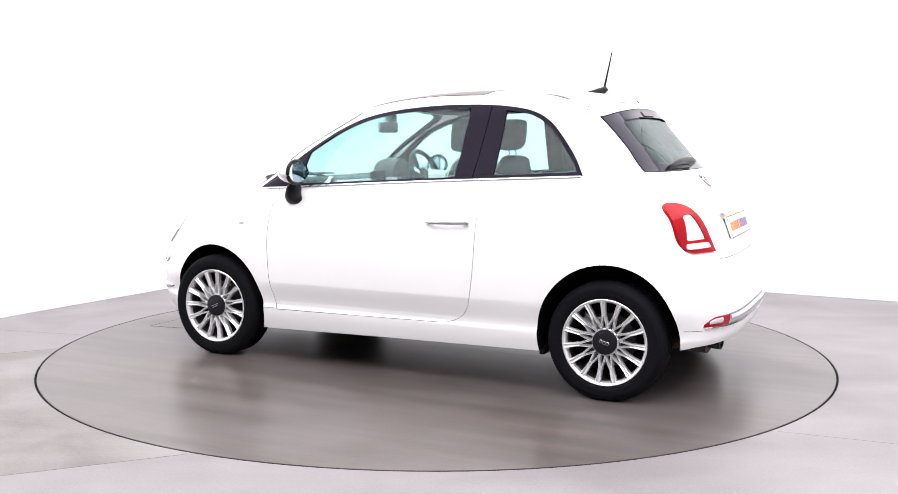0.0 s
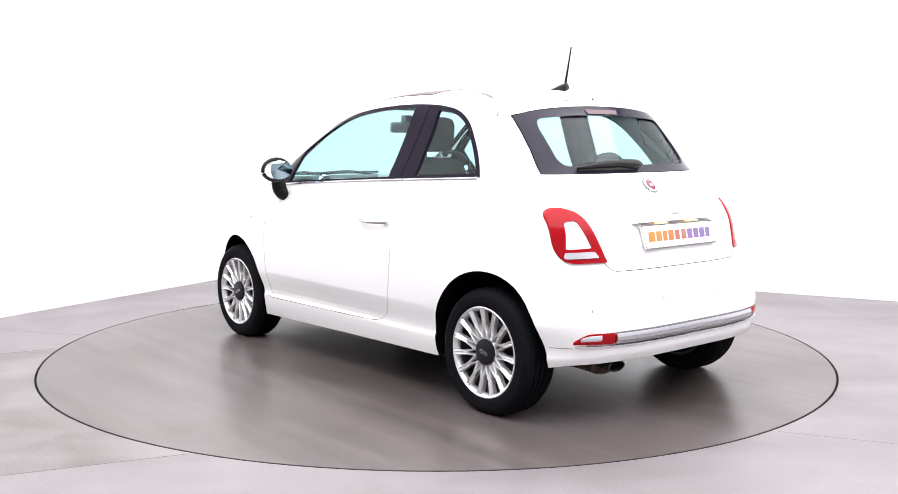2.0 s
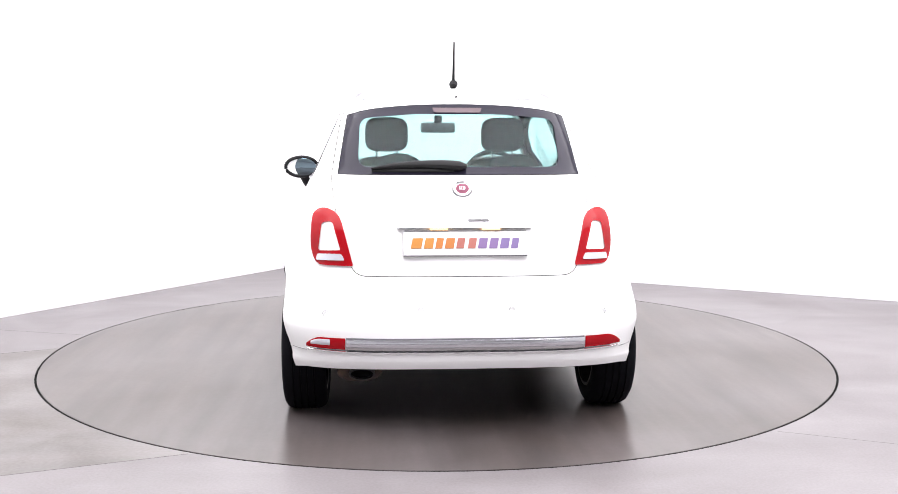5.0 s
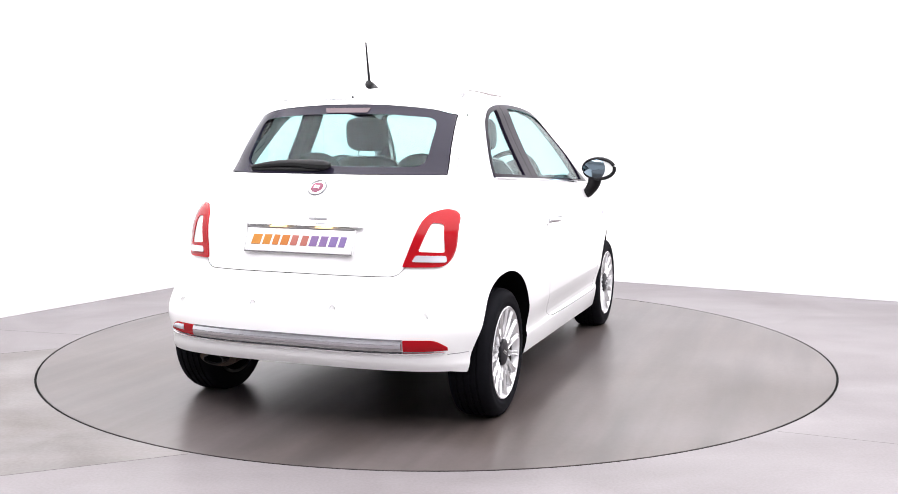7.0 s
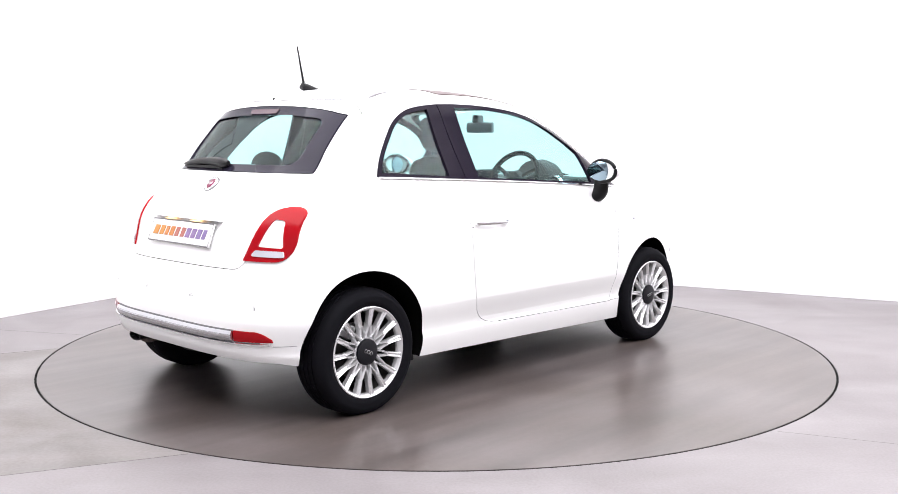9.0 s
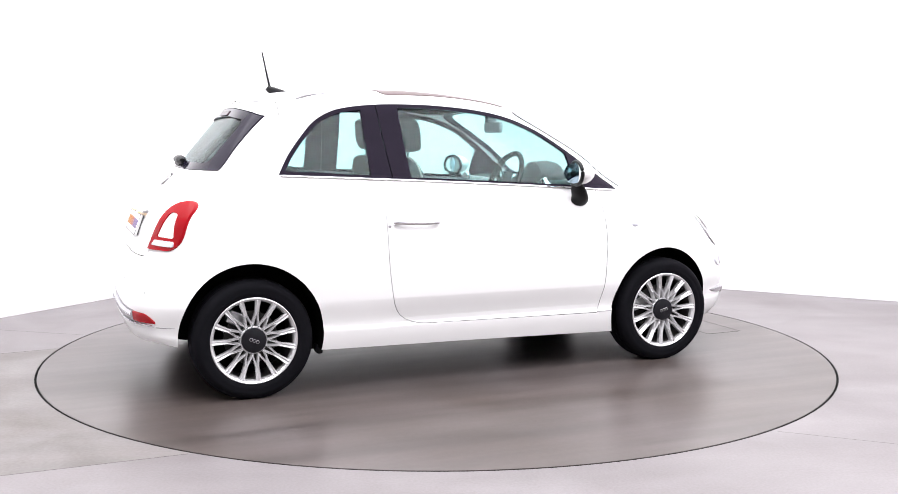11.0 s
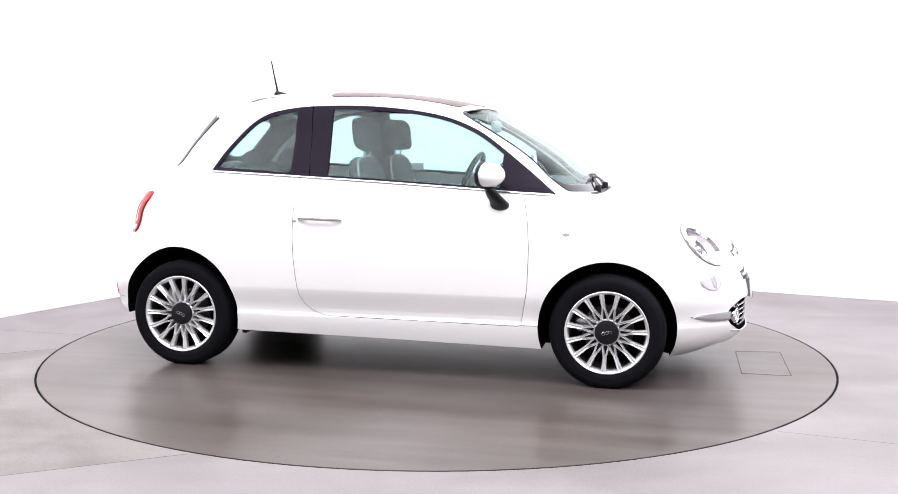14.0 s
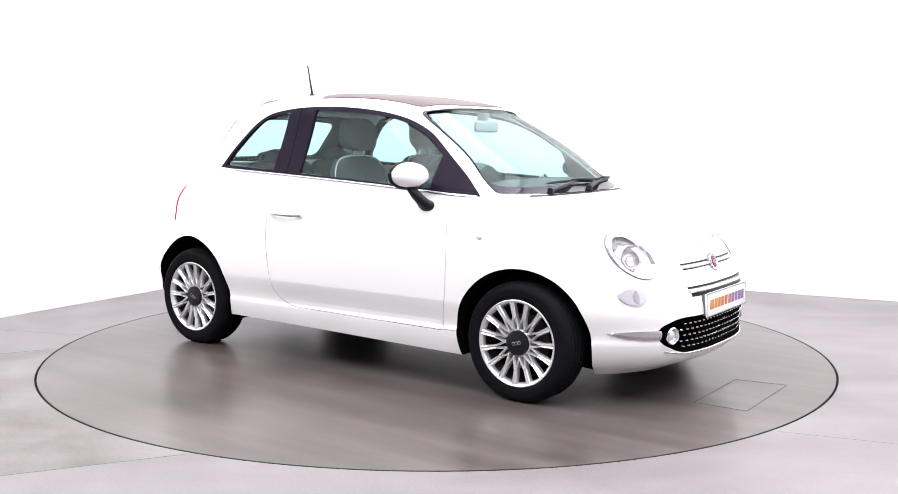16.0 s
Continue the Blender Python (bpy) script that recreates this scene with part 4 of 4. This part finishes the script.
part("fuel_flap", tube(flap, 0.0013, 6, closed=True), M_PAINT, car, "fine seam of the round fuel flap")

# ---- front wipers and cowl ----
def screen_x(y, z):
    return nose_x(y, z)


def front_wiper(y_pivot, y_hinge, y_in, y_out):
    """An arm from its pivot up to the middle of a slim blade."""
    on = lambda y, z, out: (screen_x(y, z) + out, y, z)
    arm = spline([on(y_pivot, 0.962, 0.016), on(y_pivot + 0.10 * (y_hinge - y_pivot), 0.970, 0.030), on(y_pivot + 0.55 * (y_hinge - y_pivot), 0.990, 0.034), on(y_hinge, 1.004, 0.028)], 5)
    w = part("wiper", tube(arm, [0.015 - 0.008 * k / 15 for k in range(16)], 8, flat=0.7), M_BLACK, car, "black windscreen wiper with arm and blade")
    line = [on(y_in + (y_out - y_in) * k / 12, 0.990 + 0.016 * math.sin(math.pi * (0.25 + 0.6 * k / 12)), 0.014) for k in range(13)]
    part("blade", tube(line, [0.003] + [0.0075] * 11 + [0.003], 6), M_BLACK, w, "black rubber blade")
    part("spoiler", tube([(x + 0.008, y, z + 0.008) for x, y, z in line[6:]], [0.004] + [0.0075] * 5 + [0.003], 6), M_BLACK, w)
    part("hinge", box(0.018, 0.05, 0.014, on(y_hinge, 1.003, 0.022), 0.006), M_BLACK, w)
    part("pivot", spin_profile([(0.0, 0.03), (0.014, 0.026), (0.018, 0.0), (0.02, -0.02)], 16, "Z", m=Matrix.Translation(on(y_pivot, 0.957, 0.012))), M_BLACK, w)


front_wiper(-0.33, 0.0, -0.26, 0.24)
front_wiper(0.06, 0.35, 0.12, 0.57)
part("cowl", nose_strip(0.944, 0.956, -0.50, 0.50, 0.002, 40), M_BLACK, car, "black cowl under the windscreen")

# ---- underside ----
part("floor_pan", box(2.0, 1.2, 0.06, (-0.05, 0, 0.20), 0.02), M_UNDER, car, "dark underbody pan")
for x in (-AXLE, AXLE):
    part("axle", tube([(x, -0.62, 0.26), (x + 0.08, -0.4, 0.24), (x + 0.08, 0.4, 0.24), (x, 0.62, 0.26)], 0.04, 10), M_UNDER, car)
muffler = part("exhaust", tube([(-1.14, 0.43, 0.255), (-1.18, 0.44, 0.255), (-1.50, 0.445, 0.252), (-1.575, 0.445, 0.244)], [0.06, 0.10, 0.10, 0.095], 24, flat=0.42), M_RUST, car, "brown weathered exhaust silencer")
part("tip", spin_profile([(0.044, 0.0), (0.050, 0.0), (0.052, 0.13), (0.046, 0.132), (0.044, 0.02)], 28, "Z", closed=True, m=Matrix.Translation((-1.50, 0.435, 0.252)) @ Matrix.Rotation(radians(-92), 4, "Y") @ Matrix.Diagonal((0.46, 1.05, 1, 1))), M_STEELDARK, muffler, "oval dark steel tail pipe")
part("bore", spin_profile([(0.0, 0.104), (0.047, 0.104), (0.047, 0.09)], 28, "Z", m=Matrix.Translation((-1.50, 0.435, 0.252)) @ Matrix.Rotation(radians(-92), 4, "Y") @ Matrix.Diagonal((0.46, 1.05, 1, 1))), M_UNDER, muffler)
for s in (1, -1):
    part("stone_guard", box(0.03, 0.08, 0.045, (-0.812, s * 0.67, 0.192), 0.008), M_BLACK, car, "black stone guard before the rear wheel")
part("sill_rail", box(1.0, 0.05, 0.03, (-0.1, -0.60, 0.185), 0.008), M_UNDER, car)
part("sill_rail", box(1.0, 0.05, 0.03, (-0.1, 0.60, 0.185), 0.008), M_UNDER, car)

# ---- cabin ----
def front_seat(y):
    seat = new("front_seat")
    seat.parent = car
    seat["label"] = "dark grey fabric front seat with light piping"
    bm = bmesh.new()
    lean = radians(12)
    rows = [(0.62, 0.21, 0.07), (0.80, 0.235, 0.075), (0.95, 0.235, 0.07), (1.05, 0.215, 0.062), (1.105, 0.17, 0.05), (1.125, 0.10, 0.03)]
    rings = []
    for z, w, d in rows:
        cx = -0.14 - math.tan(lean) * (z - 0.62)
        rings.append([bm.verts.new((cx + d * (abs(math.sin(a)) ** 0.7) * (1 if math.sin(a) > 0 else -1), y + w * (abs(math.cos(a)) ** 0.7) * (1 if math.cos(a) > 0 else -1), z)) for a in np.linspace(0, 2 * math.pi, 25)[:-1]])
    for a, b in zip(rings, rings[1:]):
        for i in range(24):
            bm.faces.new((a[i], a[(i + 1) % 24], b[(i + 1) % 24], b[i]))
    bm.faces.new(rings[-1])
    part("backrest", bm, M_SEAT, seat)
    part("cushion", box(0.5, 0.46, 0.12, (0.10, y, 0.73), 0.05, 3), M_SEAT, seat)
    pipe = [(-0.14 - math.tan(lean) * (z - 0.62) + 0.02, y + w * 0.97, z) for z, w, d in rows]
    part("piping", tube(spline(pipe + [(-0.235, y, 1.128)] + [(p[0], 2 * y - p[1], p[2]) for p in pipe[::-1]], 4), 0.0045, 6), M_PIPING, seat, "light grey seam piping")
    bm = bmesh.new()
    bmesh.ops.create_uvsphere(bm, u_segments=24, v_segments=16, radius=1.0)
    for v in bm.verts:
        x, yy, z = v.co
        e = 0.55
        v.co = (-0.225 + 0.065 * math.copysign(abs(x) ** e, x) - 0.02 * z, y + 0.118 * math.copysign(abs(yy) ** e, yy), 1.250 + 0.094 * math.copysign(abs(z) ** e, z))
    part("headrest", bm, M_SEAT, seat, "rounded dark grey headrest")
    for dy in (-0.055, 0.055):
        part("headrest_post", tube([(-0.235, y + dy, 1.10), (-0.222, y + dy, 1.175)], 0.007, 8), M_CHROME, seat)


for y in (-0.32, 0.32):
    front_seat(y)


def rear_seat(y):
    seat = new("rear_seat")
    seat.parent = car
    seat["label"] = "dark grey rear seat with low headrest"
    part("backrest", box(0.14, 0.50, 0.46, (-0.90, y, 0.86), 0.06, 3), M_SEAT, seat)
    bm = bmesh.new()
    bmesh.ops.create_uvsphere(bm, u_segments=24, v_segments=14, radius=1.0)
    for v in bm.verts:
        x, yy, z = v.co
        v.co = (-0.93 + 0.05 * x, y + 0.125 * yy, 1.085 + 0.075 * z)
    part("headrest", bm, M_SEAT, seat)


for y in (-0.29, 0.27):
    rear_seat(y)

# dashboard, steering wheel, inner mirror, pillars, parcel shelf
dash = part("dashboard", box(0.34, 1.24, 0.34, (0.70, 0, 0.83), 0.07, 4), M_DASH, car, "dark grey dashboard with white fascia")
part("fascia", box(0.02, 1.16, 0.14, (0.528, 0, 0.92), 0.008), M_PAINT, dash, "white dashboard fascia")
part("instrument_hood", spin_profile([(0.0, -0.09), (0.12, -0.09), (0.135, -0.03), (0.13, 0.06), (0.10, 0.085), (0.0, 0.09)], 28, m=Matrix.Translation((0.60, -0.34, 0.97)) @ Matrix.Rotation(radians(90), 4, "Z")), M_DASH, dash, "round instrument hood")
part("screen", box(0.03, 0.16, 0.07, (0.52, 0.0, 1.0), 0.012), M_BLACKGLOSS, dash, "dark display on the dashboard")
for y in (-0.54, 0.54):
    part("air_vent", spin_profile([(0.0, 0.01), (0.032, 0.01), (0.042, 0.016), (0.048, 0.0)], 24, m=Matrix.Translation((0.515, y, 0.97)) @ Matrix.Rotation(radians(90), 4, "Z")), M_CHROME, dash)
wheel_turn = Matrix.Translation((0.36, -0.34, 0.985)) @ Matrix.Rotation(radians(-66), 4, "Y")
steer = part("steering_wheel", spin_profile([(0.175 + 0.015 * math.cos(a), 0.015 * math.sin(a)) for a in np.linspace(0, 2 * math.pi, 13)[:-1]], 48, "Z", closed=True, m=wheel_turn), M_BLACK, car, "black steering wheel on the right-hand side")
part("boss", spin_profile([(0.0, 0.01), (0.05, 0.008), (0.07, -0.01), (0.07, -0.05), (0.0, -0.06)], 24, "Z", m=wheel_turn), M_DASH, steer)
for a in (0, 120, 240):
    part("spoke", box(0.13, 0.03, 0.012, (0.11, 0, -0.01), 0.004), M_CHROME if a else M_DASH, steer, m=wheel_turn @ Matrix.Rotation(radians(a + 180), 4, "Z"))
part("inner_mirror", box(0.03, 0.215, 0.066, (0.45, 0.0, 1.295), 0.014, 3), M_LINING, car, "grey rear-view mirror behind the windscreen")
part("sun_sensor", box(0.06, 0.05, 0.05, (0.43, 0, 1.345), 0.012), M_GREYTRIM, car)
part("parcel_shelf", box(0.28, 1.0, 0.02, (-1.12, 0, 1.02), 0.006), M_DASH, car, "dark parcel shelf")
part("paper_tag", box(0.10, 0.004, 0.045, (-0.19, 0.625, 1.045), 0.001), M_PLATE, car, "small white card behind the side window")

# ---- wheels ----
SPOKES = 15


def spoke_mesh():
    """One spoke along x: a grooved bar that widens to the rim, forked in two towards the hub."""
    bm = bmesh.new()

    def bar(rows):
        made = []
        for x, o, half, top in rows:
            made.append([bm.verts.new((x, top - d, o + half * f)) for f, d in ((-1, 0.030), (-1, 0.007), (-0.6, 0.0), (0, 0.006), (0.6, 0.0), (1, 0.007), (1, 0.030))])
        for p, q in zip(made, made[1:]):
            for i in range(7):
                bm.faces.new((p[i], p[(i + 1) % 7], q[(i + 1) % 7], q[i]))
        bm.faces.new(made[0][::-1])
        bm.faces.new(made[-1])

    bar([(0.116, 0.0, 0.0085, 0.0820), (0.128, 0.0, 0.0105, 0.0845), (0.160, 0.0, 0.0112, 0.088), (0.198, 0.0, 0.0136, 0.0930)])
    for f in (1, -1):
        bar([(0.062, f * 0.0142, 0.0056, 0.0775), (0.084, f * 0.0122, 0.0056, 0.0800), (0.126, f * 0.0046, 0.0056, 0.0845)])
    bmesh.ops.recalc_face_normals(bm, faces=bm.faces)
    me = bpy.data.meshes.new("spoke")
    bm.to_mesh(me)
    bm.free()
    me.materials.append(M_ALLOY)
    me.shade_smooth()
    me.set_sharp_from_angle(angle=radians(25))
    return me


SPOKE = spoke_mesh()


def wheel(x, s):
    w = new("wheel")
    w.parent = car
    w.matrix_basis = pose(x, s * TRACK, HUB_Z, 0, 0, 0 if s > 0 else 180) @ pose(0, 0, 0, 0, 17 * x + 5 * s)
    w["label"] = "silver multi-spoke alloy wheel with black tyre"
    R = TYRE_R
    prof = [(0.205, -0.086), (0.212, -0.093), (0.237, -0.097), (0.262, -0.093), (0.278, -0.083), (R - 0.004, -0.068)]
    for g in (-0.045, -0.015, 0.015, 0.045):
        prof += [(R, g - 0.012), (R, g - 0.004), (R - 0.007, g - 0.003), (R - 0.007, g + 0.003), (R, g + 0.004)]
    prof += [(R - 0.004, 0.068), (0.278, 0.083), (0.263, 0.093), (0.250, 0.0965), (0.247, 0.0955), (0.236, 0.097), (0.222, 0.0955), (0.219, 0.0935), (0.212, 0.092), (0.205, 0.086)]
    rubber = spin_profile(prof, 120)
    for v in rubber.verts:      # the contact patch presses flat on the ground
        p = w.matrix_basis @ v.co
        if p.z < -LIFT:
            p.z = -LIFT
            v.co = w.matrix_basis.inverted() @ p
    part("tyre", rubber, M_TYRE, w, "black rubber tyre")
    part("rim", spin_profile([(0.198, 0.062), (0.2065, 0.082), (0.2085, 0.092), (0.205, 0.0945), (0.199, 0.0915), (0.191, 0.080), (0.189, 0.062)], 72, closed=True), M_ALLOY, w, "silver alloy rim")
    part("barrel", spin_profile([(0.192, -0.09), (0.205, -0.09), (0.206, -0.08), (0.198, -0.02), (0.198, 0.0615), (0.188, 0.0615), (0.187, 0.05), (0.186, -0.03), (0.190, -0.085)], 72, closed=True), M_BARREL, w, "dusty grey inside of the rim")
    for k in range(SPOKES):
        ob = new("spoke", SPOKE)
        ob.parent = w
        ob.matrix_basis = Matrix.Rotation(2 * math.pi * k / SPOKES, 4, "Y")
    part("hub", spin_profile([(0.0, 0.072), (0.063, 0.072), (0.067, 0.068), (0.068, 0.03), (0.0, 0.03)], 40), M_ALLOY, w)
    cap = part("centre_cap", spin_profile([(0.0, 0.0875), (0.049, 0.0865), (0.0585, 0.083), (0.0605, 0.075), (0.060, 0.066)], 40), M_CAP, w, "black centre cap with pale numerals")
    for dx in (-0.017, 0.0, 0.017):
        part("cap_mark", tube([(dx + 0.0075 * math.cos(t), 0.0882, 0.0075 * math.sin(t)) for t in np.linspace(0, 2 * math.pi, 13)[:-1]], 0.0011, 5, closed=True), M_STEEL, w)
    part("brake_disc", spin_profile([(0.0, -0.005), (0.128, -0.005), (0.130, -0.010), (0.130, -0.022), (0.0, -0.022)], 48), M_STEELDARK, w, "dark brake disc")
    part("caliper", box(0.10, 0.06, 0.07, (0.10, -0.01, 0.06), 0.014), M_STEEL, w, "grey brake caliper")
    part("inner_barrel", spin_profile([(0.195, -0.088), (0.12, -0.07), (0.0, -0.07)], 48), M_UNDER, w)


for x in (-AXLE, AXLE):
    for s in (1, -1):
        wheel(x, s)

# ---- hatch in the turntable ----
hatch = part("hatch", tube([(1.728, -0.302, 0.0008), (1.98, -0.300, 0.0008), (1.98, 0.29, 0.0008), (1.728, 0.25, 0.0008)], 0.0026, 4, closed=True, flat=0.3), M_JOINT, turntable, "thin dark seam of a flush access hatch")


# ---- what moves ----
def motions():
    """The table turns clockwise, seen from above, and the car with it."""
    table_rows, car_rows = [], []
    for k in range(33):
        t = k * 0.5
        a = TURN(t)
        table_rows.append((t, pose(0, 0, 0, 0, 0, a)))
        car_rows.append((t, pose(0, 0, 0, 0, 0, a) @ pose(CAR_AT[0], CAR_AT[1], LIFT)))
    walk(turntable, table_rows)
    walk(car, car_rows)


def TURN(t):
    return 153.549 - 12.065 * t - 0.002934 * t ** 2 + 0.00091331 * t ** 3


motions()
